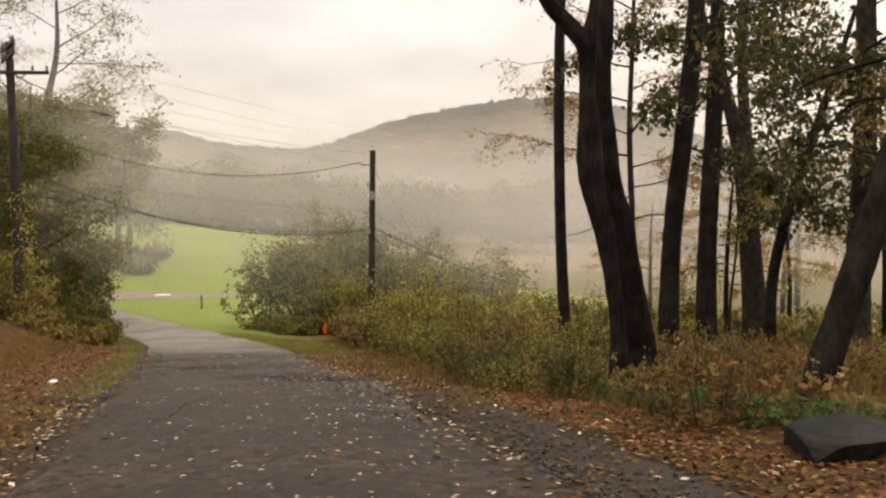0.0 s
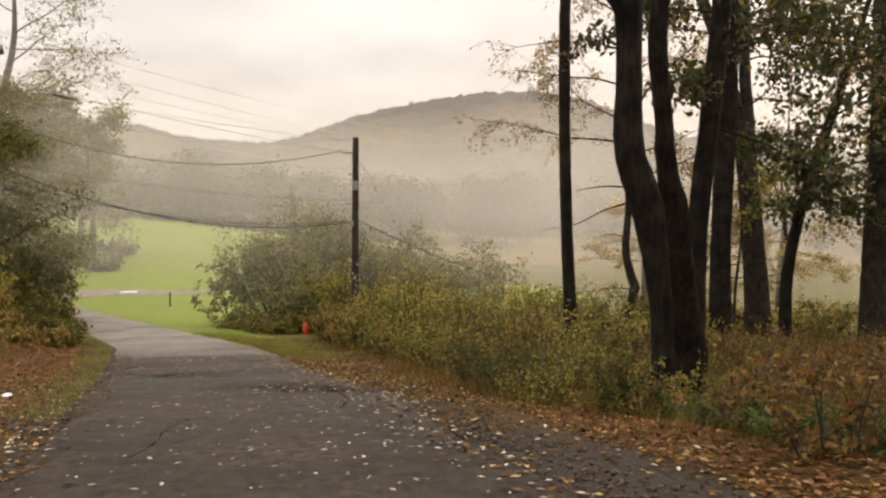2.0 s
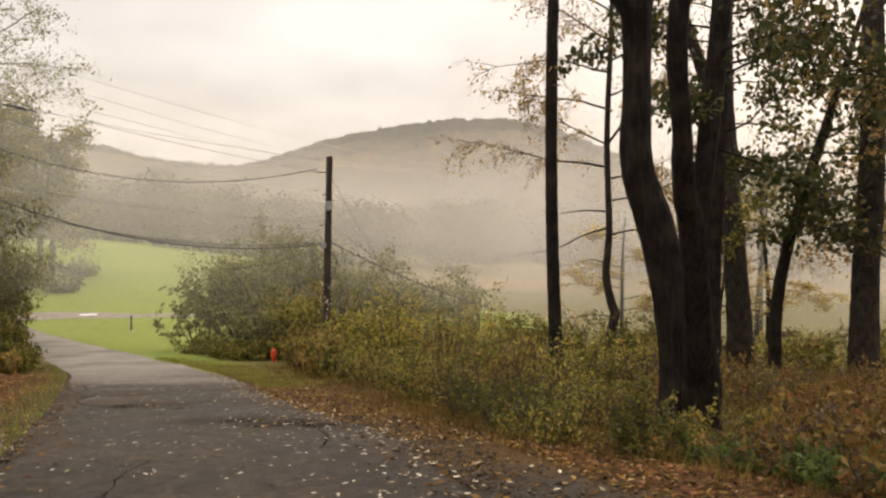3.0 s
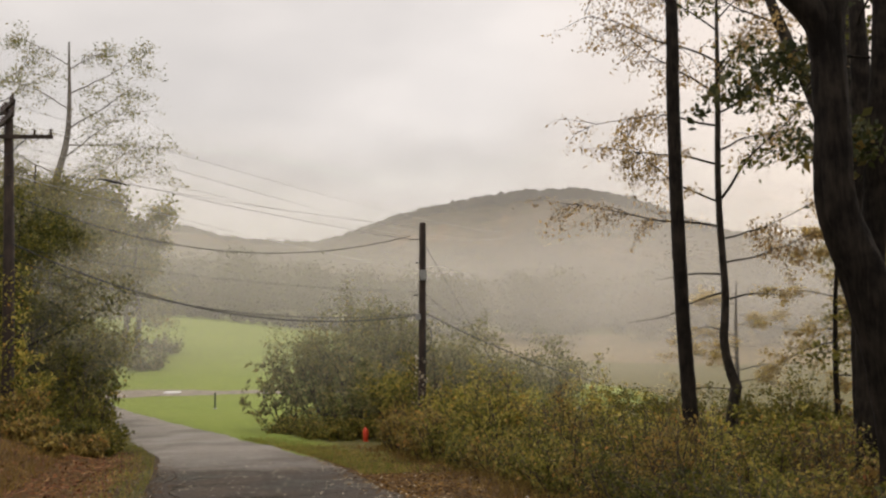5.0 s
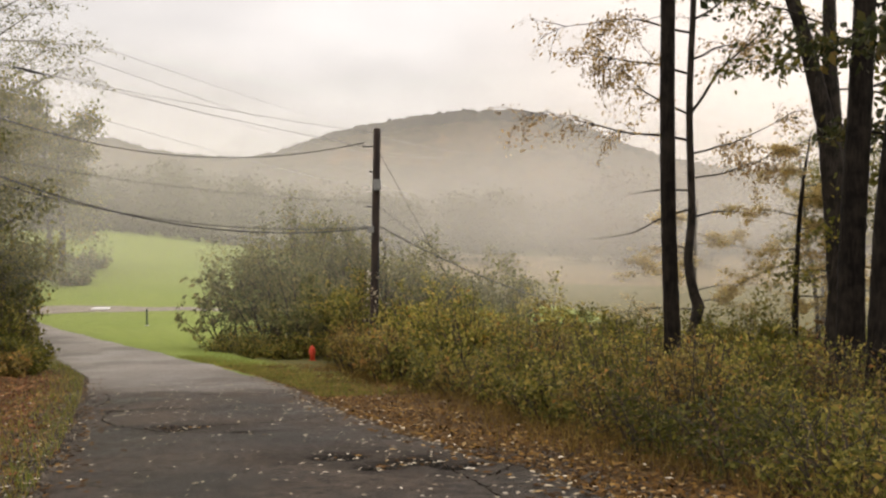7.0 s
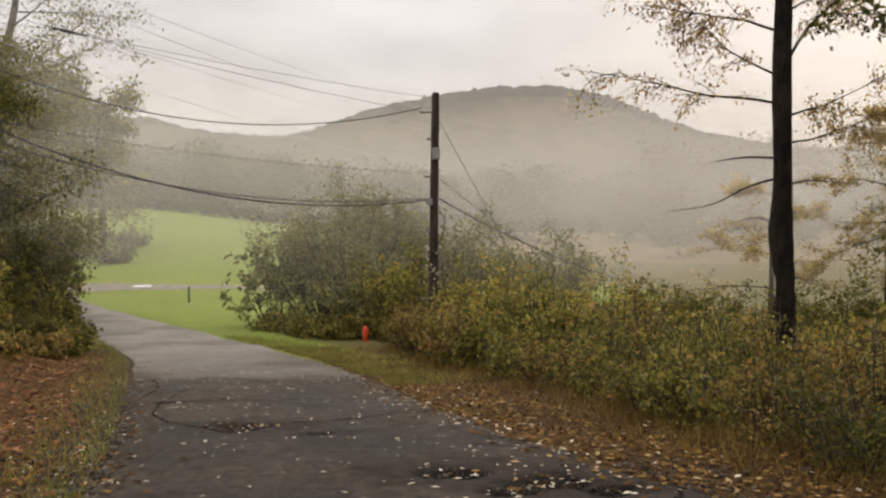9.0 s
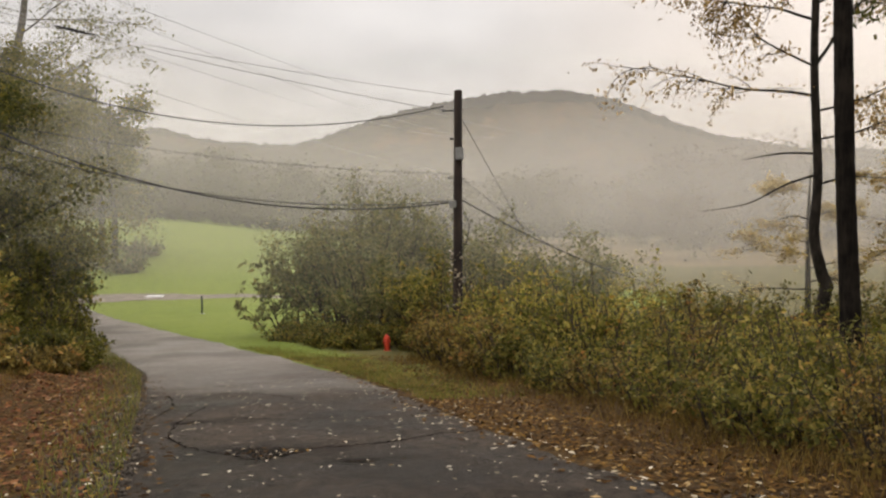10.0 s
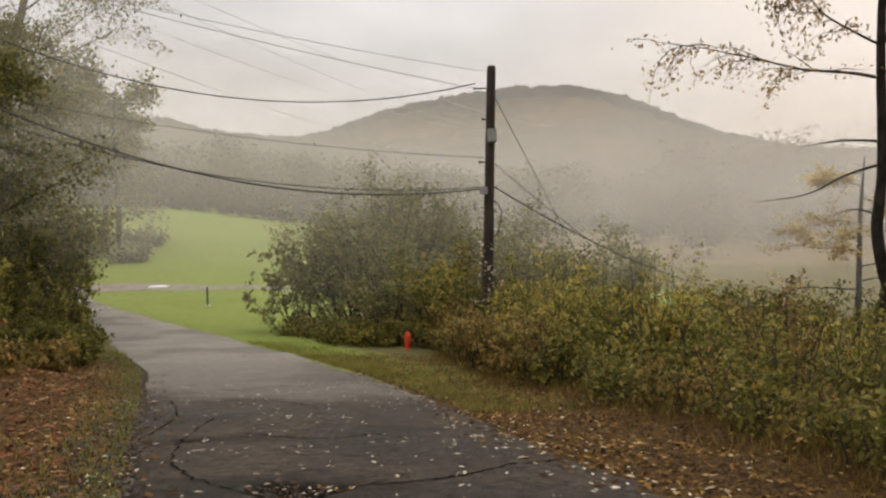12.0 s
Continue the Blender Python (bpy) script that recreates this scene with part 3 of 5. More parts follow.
crack([(-1.75, 16.2), (-1.35, 15.6), (-1.3, 14.9), (-1.6, 14.2)], 0.07, 9)
crack([(-7.6, 20.9), (-7.75, 22.6), (-8.4, 24.6)], 0.042, 8)


def build_drive():
    """The gravel lane that crosses the lawn beyond the road's bend."""
    xs = np.linspace(-44, -9, 60)
    V = []
    for k, x in enumerate(xs):
        mid = 72.0 + 0.04 * (x + 20) + 0.6 * math.sin(x * 0.2)
        w = np.interp(x, [-44, -26, -20, -9], [5.0, 4.0, 2.0, 0.6])
        for v in np.linspace(-1, 1, 7):
            y = mid + v * w * 0.5
            V.append((x, y, float(land(x, y)) + 0.02))
    i = np.arange(59)[:, None] * 7
    j = np.arange(6)[None, :]
    F = np.stack([i + j, i + 7 + j, i + 8 + j, i + j + 1], axis=-1).reshape(-1, 4)
    me = mesh_of("drive", V, F, GRAVEL, True)
    tagged(new("drive", me), "pale gravel drive across the green lawn", "drive", kind="structure")


build_drive()


def build_slab():
    # slab added for a bright white strip by the drive, brightness in its colour
    bm = bmesh.new()
    made = bmesh.ops.create_cube(bm, size=1, matrix=Matrix.Diagonal((1.25, 0.8, 0.1, 1)))
    bmesh.ops.bevel(bm, geom=bm.edges[:], offset=0.015, segments=2, affect="EDGES")
    x, y = -24.3, 72.2
    ob = thing("pale_slab", at(x, y, 0.05), "pale flat slab standing for a bright strip beside the gravel drive", "slab", data=bm_mesh("pale_slab", bm, SLAB_PALE))
    ob.rotation_euler = (math.atan((float(land(x, y + 1)) - float(land(x, y - 1))) / 2), 0, 0)


build_slab()


# ---- plants ----
def trunk_mesh(name, line, radii, mat, rng, sides=14, rough=0.05, step=0.22):
    L = sum(np.linalg.norm(np.diff(np.asarray(line, dtype=float), axis=0), axis=1))
    P = smooth_line(line, max(6, int(L / step)))
    return P, mesh_of(name, *tube(P, radii, sides, rough, rng), mat, True)


def bough(start, way, length, rng, bend=0.3, lift=0.0, n=9):
    """A wandering limb from start."""
    way = np.asarray(way, dtype=float)
    way /= np.linalg.norm(way)
    P = [np.asarray(start, dtype=float)]
    for k in range(n - 1):
        way = way + rng.normal(0, bend, 3) / n ** 0.5 + np.array([0, 0, lift / n])
        way /= np.linalg.norm(way)
        P.append(P[-1] + way * length / (n - 1))
    return np.array(P)


def tree(name, base, label, line, radii, bark, limbs, leaf_mat, leaf_size, per_twig, seed, category="tree", group="", spread=0.35, droop=0.5, twigs=7, flat=0.0, slim=0.5, sides=18, rough=0.05, extra_stems=(), twig_len=0.45, hang=0.25, crowned=True):
    """A tree: trunk along line (from base), limbs (height, azimuth, length, rise), twigs and leaves of their own."""
    rng = np.random.default_rng(seed)
    ob = thing(name, base, label, category, group)
    P, me = trunk_mesh("trunk", line, radii, bark, rng, sides, rough)
    part("trunk", me, ob)
    stems = [(P, radii)]
    for ln, rd in extra_stems:
        Q, me = trunk_mesh("stem", ln, rd, bark, rng, max(12, sides - 4), rough)
        part("stem", me, ob)
        stems.append((Q, rd))
    tw, places = [], []
    for h, az, length, rise in limbs:
        s = min(stems, key=lambda q: np.min(np.abs(q[0][:, 2] - h))) if len(stems) == 1 else stems[rng.integers(len(stems))] if crowned else stems[0]
        k = int(np.argmin(np.abs(s[0][:, 2] - h)))
        r0 = np.interp(k / (len(s[0]) - 1), np.linspace(0, 1, len(s[1])), s[1])
        a = radians(az)
        B = bough(s[0][k], (math.sin(a), math.cos(a), rise), length, rng, 0.35, -0.1)
        B = smooth_line(B, 16)
        rl = min(0.5 * r0, 0.0075 * length + 0.010)
        part("limb", mesh_of("limb", *tube(B, [rl, rl * 0.55, 0.006], 7, 0.04, rng), bark, True), ob)
        for q in range(twigs):
            i = int(rng.integers(4, 16))
            d = (B[i] - B[i - 1]) / np.linalg.norm(B[i] - B[i - 1]) + rng.normal(0, 0.75, 3) * np.array([1, 1, 0.55])
            T = bough(B[i], d, length * twig_len * rng.uniform(0.5, 1.1), rng, 0.4, -hang * droop, 6)
            tw.append(tube(T, [0.006 + 0.0018 * length, 0.003], 4))
            m = max(3, int(per_twig * rng.uniform(0.5, 1.4)))
            u = rng.uniform(0.15, 1.05, m) * 5
            ii = np.minimum(u.astype(int), 4)
            C = T[ii] + (T[ii + 1] - T[ii]) * (u - ii)[:, None] + rng.normal(0, spread, (m, 3)) * np.array([1, 1, 0.7])
            C[:, 2] -= droop * 0.3 * leaf_size
            places.append(C)
    if tw:
        tagged(part("twig_mass", mesh_of("twig_mass", *join(tw), bark), ob), kind="stuff")
        part("crown", mesh_of("crown", *leaves(np.vstack(places), leaf_size, rng, flat, droop, slim), leaf_mat), ob)
    return ob


def shrub(place, radius, height, mat, n_leaves, size, seed, label, stems=14, group="", lean=(0, 0), twig_mat=None, category="shrub", name="shrub", low=0.1, slim=0.5, droop=0.1, out=1.0, wands=0, tight=0.55):
    """Stems that fan out from the ground, each with twigs; leaves in sprays along them; wands are long shoots above the rest."""
    rng = np.random.default_rng(seed)
    ob = thing(name, place, label, category, group)
    tubes, places = [], []
    per = max(2, n_leaves // (stems * 6))
    for s in range(stems + wands):
        wand = s >= stems
        a = rng.uniform(0, 2 * math.pi)
        r = radius * math.sqrt(rng.uniform(0, 1))
        foot = np.array([0.45 * r * math.cos(a), 0.45 * r * math.sin(a), -0.08])
        tall = rng.uniform(1.05, 1.3) if wand else rng.uniform(0.55, 1.1)
        top = np.array([r * math.cos(a) + lean[0], r * math.sin(a) + lean[1], height * tall * (1 - 0.35 * out * (r / radius) ** 2)])
        mid = foot * 0.55 + top * 0.45 + np.array([0, 0, 0.12 * height]) + rng.normal(0, 0.06 * height, 3)
        S = smooth_line([foot, mid, top], 10)
        tubes.append(tube(S[[0, 2, 4, 7, 9]], [0.010 + 0.006 * height, 0.004], 4))
        if wand:
            u = rng.uniform(4.5, 9, max(6, per // 2))
            ii = np.minimum(u.astype(int), 8)
            places.append(S[ii] + (S[ii + 1] - S[ii]) * (u - ii)[:, None] + rng.normal(0, 0.6 * size + 0.02, (len(u), 3)))
            continue
        for q in range(6):
            i = int(rng.integers(1 + int(8 * low), 10))
            T = bough(S[i], rng.normal(0, 1, 3) * np.array([1, 1, 0.5]) + np.array([0, 0, 0.35]), 0.36 * max(radius, height * 0.6) * rng.uniform(0.5, 1.3), rng, 0.4, 0, 5)
            tubes.append(tube(T[::2], [0.007, 0.003], 3))
            u = rng.uniform(0, 1, per) ** 0.8 * 4
            ii = np.minimum(u.astype(int), 3)
            places.append(T[ii] + (T[ii + 1] - T[ii]) * (u - ii)[:, None] + rng.normal(0, tight * (0.07 * radius + 0.03), (per, 3)))
    tagged(part("stem_mass", mesh_of("stem_mass", *join(tubes), twig_mat or TWIG), ob), kind="stuff")
    C = np.vstack(places)
    C[:, 2] = np.maximum(C[:, 2], 0.03)
    part("foliage", mesh_of("foliage", *leaves(C, size, rng, 0, droop, slim), mat), ob)
    return ob


# -- the big dark trees beside the lane --
b = at(3.16, 14.2)
tree("forked_tree", b, "big dark wet tree forking low into two crooked stems", [(0, 0, -0.25), (0.0, 0, 0.3), (0.0, 0, 0.8), (-0.12, 0.0, 1.7), (-0.37, 0.0, 2.75), (-0.58, 0.0, 3.35), (-0.66, 0, 3.85), (-0.64, 0, 4.5), (-0.62, 0.05, 5.3), (-0.6, 0.05, 5.8), (-0.45, 0.05, 6.5), (-0.3, 0.1, 8.5), (-0.2, 0.2, 11)],
     [0.42, 0.35, 0.31, 0.27, 0.25, 0.22, 0.215, 0.19, 0.185, 0.20, 0.16, 0.11, 0.05], BARK_DARK,
     # unseen crown above the view, its limbs added to shade the verge below
     [(8.2 + 0.28 * i, 47 * i, 3.8, 0.5) for i in range(11)], OAK_LEAF, 0.15, 60, 11, twigs=9,
     extra_stems=[([(0.12, -0.2, -0.2), (0.1, -0.4, 0.6), (-0.08, -0.75, 1.45), (-0.28, -1.15, 2.2), (-0.38, -1.32, 2.75), (-0.53, -1.5, 3.12), (-0.63, -1.68, 3.5), (-0.68, -1.8, 3.9), (-0.81, -2.0, 4.7), (-0.78, -2.1, 5.7), (-0.7, -2.2, 8)], [0.30, 0.25, 0.19, 0.165, 0.16, 0.14, 0.12, 0.11, 0.115, 0.11, 0.06]),
                  ([(-0.64, 0.05, 5.4), (-0.72, 0, 5.75), (-1.05, 0, 6.15), (-1.35, 0, 6.5), (-1.8, -0.1, 7.4), (-2.2, -0.1, 8.5)], [0.18, 0.16, 0.14, 0.13, 0.11, 0.06])], rough=0.06, sides=30)

b = at(3.40, 23.67)
tree("straight_tree", b, "tall straight dark trunk with a broken side stub", [(0.02, 0, -0.2), (0, 0, 1.5), (-0.06, 0, 3.5), (-0.08, 0, 6.0), (-0.05, 0, 8.6), (0.0, 0, 10), (0.05, 0, 14)], [0.20, 0.165, 0.155, 0.15, 0.145, 0.14, 0.09], BARK_DARK,
     [(9.75, 285, 0.55, 0.9)], TWIG, 0.02, 0, 12, twigs=0 + 1)

b = at(7.55, 33.95)
tree("crooked_tree", b, "slender crooked tree with fine branches and hanging tan leaves", [(0, 0, -0.2), (0.06, 0, 0.6), (0.30, 0, 1.85), (0.34, 0, 2.05), (0.16, 0, 2.6), (0.0, 0, 3.6), (0.12, 0, 5.3), (0.05, 0, 8.6), (0.2, 0, 12.2), (0.28, 0, 14.5), (0.4, 0, 18)],
     [0.22, 0.19, 0.185, 0.195, 0.165, 0.15, 0.13, 0.115, 0.10, 0.07, 0.03], BARK_GREY,
     [(7.6, 280, 5.3, 0.12), (8.4, 255, 4.0, 0.25), (9.6, 262, 4.8, 0.22), (11.0, 285, 4.8, 0.25), (12.2, 250, 4.6, 0.3), (13.4, 280, 5.0, 0.4), (14.6, 265, 4.4, 0.5), (15.6, 300, 4.0, 0.6), (12.6, 200, 4.5, 0.4),
      (8.3, 80, 6.4, 1.0), (7.1, 95, 4.0, 0.15), (10.0, 70, 4.0, 0.5), (6.2, 110, 3.6, 0.1), (11.6, 110, 4.4, 0.5), (13.2, 75, 3.8, 0.7), (14.8, 100, 3.2, 0.6), (16, 40, 3, 0.8)],
     TAN_SPARSE, 0.115, 40, 13, spread=0.17, droop=1.0, twigs=18, slim=0.48, twig_len=0.36, hang=1.1, crowned=False,
     extra_stems=[([(0.12, 0, 5.3), (-0.9, -0.1, 5.0), (-2.0, -0.2, 4.5), (-3.4, -0.3, 4.3)], [0.04, 0.028, 0.018, 0.006]), ([(0.1, 0, 5.9), (-0.8, 0.3, 5.95), (-1.9, 0.5, 5.8)], [0.04, 0.03, 0.006]), ([(0.1, 0, 3.9), (-0.5, 0.2, 4.1), (-1.2, 0.3, 3.9)], [0.03, 0.02, 0.005]), ([(0.12, 0, 5.0), (1.0, -0.2, 5.2), (2.2, -0.3, 5.1)], [0.04, 0.03, 0.006])])

b = at(5.1, 19.1)
tree("oak", b, "dark oak trunk leaning slightly, with leafy hanging boughs", [(0, 0, -0.2), (0.06, 0, 1.9), (0.16, 0, 3.4), (0.45, 0, 5.7), (0.72, 0, 8.3), (1.0, 0.2, 12)], [0.27, 0.22, 0.21, 0.21, 0.19, 0.11], BARK_DARK,
     [(6.0, 250, 1.6, -0.2), (6.6, 95, 3.0, 0.1), (7.4, 300, 2.4, 0.2), (8.0, 60, 3.5, 0.2), (5.2, 100, 2.4, -0.1), (8.6, 140, 3.6, 0.4), (9.0, 260, 3.0, 0.5), (9.6, 10, 3.2, 0.5), (7.0, 180, 2.6, 0.1)], OAK_LEAF, 0.15, 44, 14, group="oaks", spread=0.22, droop=0.8, twigs=8, slim=0.6)

b = at(7.65, 24.4)
tree("oak", b, "upright dark oak trunk with leafy boughs", [(0, 0, -0.2), (0.05, 0, 3.3), (0.22, 0, 6.3), (0.36, 0, 9.4), (0.5, 0.3, 14)], [0.32, 0.27, 0.25, 0.22, 0.1], BARK_DARK,
     [(5.8, 110, 3.0, -0.1), (6.8, 80, 3.6, 0.1), (7.6, 270, 1.8, 0.1), (8.4, 120, 4.0, 0.3), (9.2, 300, 2.2, 0.4), (9.8, 60, 4.0, 0.4), (10.5, 200, 3.4, 0.5), (11.2, 330, 3.2, 0.6)], OAK_LEAF, 0.16, 44, 15, group="oaks", spread=0.23, droop=0.8, twigs=8, slim=0.6)

b = at(12.0, 32.4)
tree("twin_stemmed_tree", b, "stout grey-brown tree dividing into two tall stems", [(0.1, 0, -0.2), (0, 0, 2.5), (-0.3, 0, 6.2), (-0.6, 0, 8.0), (-1.4, 0, 11), (-2.6, 0, 14.2), (-3.5, 0, 17)], [0.5, 0.42, 0.36, 0.28, 0.22, 0.18, 0.08], BARK_GREY,
     [(9.5, 270, 3.5, 0.3), (11, 250, 4.5, 0.3), (12, 90, 4, 0.5), (13, 300, 4, 0.5), (10.3, 60, 4, 0.3), (14, 270, 4, 0.6), (13, 130, 3.5, 0.5), (8.8, 100, 3.5, 0.2), (15, 200, 3, 0.5)], DARK_GREEN, 0.2, 34, 16, spread=0.35, droop=0.7, slim=0.6,
     extra_stems=[([(-0.25, 0, 5.8), (-0.2, 0.1, 7.5), (-0.3, 0.2, 10), (-0.2, 0.3, 14), (0.2, 0.3, 17)], [0.3, 0.24, 0.21, 0.16, 0.06])])

b = at(9.9, 25.3)
tree("leaning_oak", b, "thin dark oak leaning outwards under heavy foliage", [(0, 0, -0.2), (0.03, 0, 2.0), (0.37, 0, 3.8), (0.9, 0, 5.5), (1.5, 0, 7.2), (2.6, 0, 10.5)], [0.19, 0.17, 0.16, 0.15, 0.13, 0.06], BARK_DARK,
     [(4.4, 120, 2.8, 0.0), (5.4, 60, 3.2, 0.1), (6.2, 280, 2.6, 0.1), (6.8, 130, 3.6, 0.2), (7.6, 230, 2.6, 0.3), (8.4, 80, 3.4, 0.4), (9.2, 300, 2.8, 0.4), (5.0, 190, 2.6, -0.1)], OAK_LEAF, 0.16, 46, 17, group="oaks", spread=0.23, droop=0.8, twigs=8, slim=0.6)

b = at(4.5, 10.05)
tree("leaning_tree", b, "dark trunk leaning strongly outwards beside the boulder", [(-0.04, 0, -0.25), (0.07, 0.05, 0.5), (0.3, 0.1, 1.1), (0.6, 0.15, 1.9), (0.9, 0.2, 2.7), (1.38, 0.3, 4.2), (2.0, 0.4, 7)], [0.25, 0.2, 0.19, 0.185, 0.18, 0.16, 0.08], BARK_DARK,
     [(4.4, 330, 3.2, 0.0), (4.9, 20, 3.4, 0.2), (3.9, 350, 3.0, -0.15), (5.4, 300, 3.0, 0.2), (5.6, 60, 3.0, 0.3), (6.2, 340, 3.2, 0.4), (3.2, 10, 2.2, -0.05)], OAK_LEAF, 0.11, 40, 18, group="oaks", spread=0.16, droop=0.8, twigs=9, slim=0.6)

b = at(12.7, 25.7)
tree("stout_oak", b, "stout dark trunk deep in the wood", [(0, 0, -0.2), (0.05, 0, 2.6), (0.25, 0, 6), (0.3, 0, 10.8), (0.4, 0, 14)], [0.45, 0.36, 0.34, 0.28, 0.12], BARK_GREY,
     [(5.5, 250, 3.4, 0.0), (6.5, 290, 4.0, 0.1), (7.5, 90, 4.0, 0.2), (8.5, 240, 4.2, 0.3), (9.5, 320, 4.0, 0.4), (10.5, 180, 3.5, 0.4), (6.0, 180, 3.2, 0.0), (4.6, 270, 2.4, -0.2)], OAK_LEAF, 0.16, 46, 19, group="oaks", spread=0.24, droop=0.8, twigs=8, slim=0.6)

for k, (x, y, h, r, dx, n) in enumerate([(13.6, 25.7, 9, 0.08, -0.1, 4), (10.4, 30.5, 6, 0.06, 0.3, 2), (17.5, 33, 11, 0.2, 0.2, 5), (20, 29, 12, 0.25, -0.3, 6), (16.2, 40, 9, 0.14, 0.4, 4), (24, 38, 13, 0.25, 0, 6), (28, 46, 14, 0.3, 0.3, 6), (14.5, 38.5, 8, 0.09, -0.5, 3), (22, 52, 12, 0.2, 0.2, 5), (33, 55, 14, 0.3, 0, 6)]):
    g = np.random.default_rng(100 + k)
    tree("woodland_tree", at(x, y), "thin dark woodland tree with sparse autumn leaves", [(0, 0, -0.2), (dx * 0.3, 0, h * 0.3), (dx, 0, h * 0.6), (dx * 1.5, 0.1, h)], [r, r * 0.85, r * 0.7, r * 0.2], BARK_GREY if k % 2 else BARK_DARK,
         [(h * g.uniform(0.35, 0.95), g.uniform(0, 360), h * 0.26, g.uniform(0, 0.6)) for q in range(n + 3)], OLIVE if k % 3 else TAN_SPARSE, 0.16, 30, 120 + k, group="woodland trees", spread=0.3, droop=0.7, slim=0.55)

for k, (x, y, h, top) in enumerate([(11.95, 35.4, 8.2, 0.6), (9.6, 39, 6.2, 0.2), (15.2, 36.8, 7.0, -0.3)]):
    g = np.random.default_rng(140 + k)
    tree("young_beech", at(x, y), "young beech with level layers of yellow leaves", [(0, 0, -0.2), (0.05, 0, h * 0.35), (top * 0.4, 0, h * 0.7), (top, 0, h)], [0.12, 0.09, 0.07, 0.015], BARK_DARK if k == 0 else BARK_GREY,
         [(h * (0.28 + 0.07 * q), g.choice([250, 270, 285, 90, 75, 110]) + g.uniform(-15, 15), 3.1 * (1 - 0.06 * q), 0.08) for q in range(10)], BEECH_YELLOW, 0.13, 90, 150 + k, group="young beeches", spread=0.13, droop=0.15, flat=0.6, twigs=8)

# -- brush along the lane --
EDGE_Y = [9.5, 11, 13.5, 16, 19, 20.5, 22.4, 24.4, 26.5, 29.5, 32, 37]
EDGE_X = [2.6, 1.9, 0.7, -0.3, -0.8, -0.85, -1.25, -1.95, -2.65, -3.45, -3.9, -4.3]


def brush_edge(y):
    return float(np.interp(y, EDGE_Y, EDGE_X))


g = np.random.default_rng(21)
k = 0
for y in np.arange(12.2, 36.5, 1.15):
    for row, d in enumerate((0.55, 1.9, 3.4, 5.0, 6.8)):
        x = brush_edge(y) + d + g.uniform(-0.3, 0.3)
        yy = y + g.uniform(-0.4, 0.4)
        if math.hypot(x - 3.1, yy - 14.0) < 0.8 or (row > 1 and yy < 13.5) or (row > 2 and yy < 16) or (row > 3 and yy > 31):
            continue
        h = float(np.interp(yy, [12, 16, 22, 28, 36], [0.7, 0.95, 1.22, 1.6, 1.85])) * (0.68 if row == 0 else 1.0 if row == 1 else 0.88) * g.uniform(0.7, 1.3)
        if yy < 16 and x > 1.3:
            h *= 0.55
        mat = (YELLOW_OLIVE, YELLOW_OLIVE, BRUSH_GREEN, YELLOW_OLIVE, BRUSH_GREEN, OLIVE, BROWN_OLIVE)[int(g.integers(7))] if row else (BRUSH_GREEN, BROWN_OLIVE, BROWN_OLIVE, BRUSH_GREEN)[int(g.integers(4))]
        if yy < 18.5 and mat is YELLOW_OLIVE or yy < 22 and mat is YELLOW_OLIVE and g.uniform() < 0.4:
            mat = (BRUSH_GREEN, BROWN_OLIVE, OLIVE, BROWN_OLIVE)[int(g.integers(4))]
        if yy < 18 and mat is BRUSH_GREEN and k % 2:
            mat = DARK_GREEN
        n = 1750 if row == 0 else 1300 if row == 1 else 750
        if row > 2:
            n = 420
        shrub(at(x, yy), g.uniform(0.8, 1.05), h, mat, n, 0.056 if yy < 18 else 0.074 if yy < 24 else 0.10, 300 + k, {YELLOW_OLIVE: "roadside brush with small yellow and olive leaves", OLIVE: "roadside brush with small olive green leaves", DARK_GREEN: "roadside brush with small dark green leaves", BRUSH_GREEN: "roadside brush with dull green leaves", BROWN_OLIVE: "roadside brush with brown and olive leaves"}[mat], stems=14 if row < 2 else 10, group="roadside brush", wands=5, low=0.15 if row else 0.05)
        k += 1

# the large shrub round the pole's foot and its skirt
shrub(at(-6.4, 44.6), 4.1, 6.0, GREY_GREEN, 27000, 0.14, 41, "large grey-green shrub with many thin stems", stems=74, name="large_shrub", out=1.35, low=0.35, wands=8, tight=0.8)
shrub(at(-2.0, 45.5), 3.7, 5.0, GREY_GREEN, 14000, 0.15, 42, "large grey-green shrub with arching stems", stems=52, name="large_shrub", low=0.3, wands=8, tight=0.8)
shrub(at(1.8, 44.0), 2.8, 3.9, GREY_GREEN, 6500, 0.15, 43, "grey-green shrub with arching stems", stems=26, name="large_shrub", low=0.25, wands=6, tight=0.8)
shrub(at(-5.5, 39.4), 2.2, 3.5, GREY_GREEN, 5600, 0.13, 44, "grey-green shrub behind the hydrant, its stems showing", stems=28, name="large_shrub", low=0.35, wands=6)
shrub(at(-3.4, 37.0), 1.9, 3.3, BRUSH_GREEN, 4800, 0.12, 45, "olive shrub beside the utility pole", stems=24, name="large_shrub", low=0.3, wands=6)
shrub(at(-0.6, 38.5), 2.3, 2.9, YELLOW_OLIVE, 4400, 0.11, 46, "olive and yellow shrub", stems=24, name="large_shrub", wands=7)
shrub(at(2.8, 37.5), 2.4, 2.6, YELLOW_OLIVE, 4400, 0.11, 47, "olive and yellow shrub", stems=24, name="large_shrub", wands=7)
shrub(at(5.8, 36.2), 2.3, 2.3, OLIVE, 4000, 0.11, 48, "olive shrub below the crooked tree", stems=20, name="large_shrub", wands=6)
shrub(at(9.5, 33.0), 2.4, 2.2, OLIVE, 4000, 0.11, 49, "olive shrub under the trees", stems=20, name="large_shrub", wands=6)
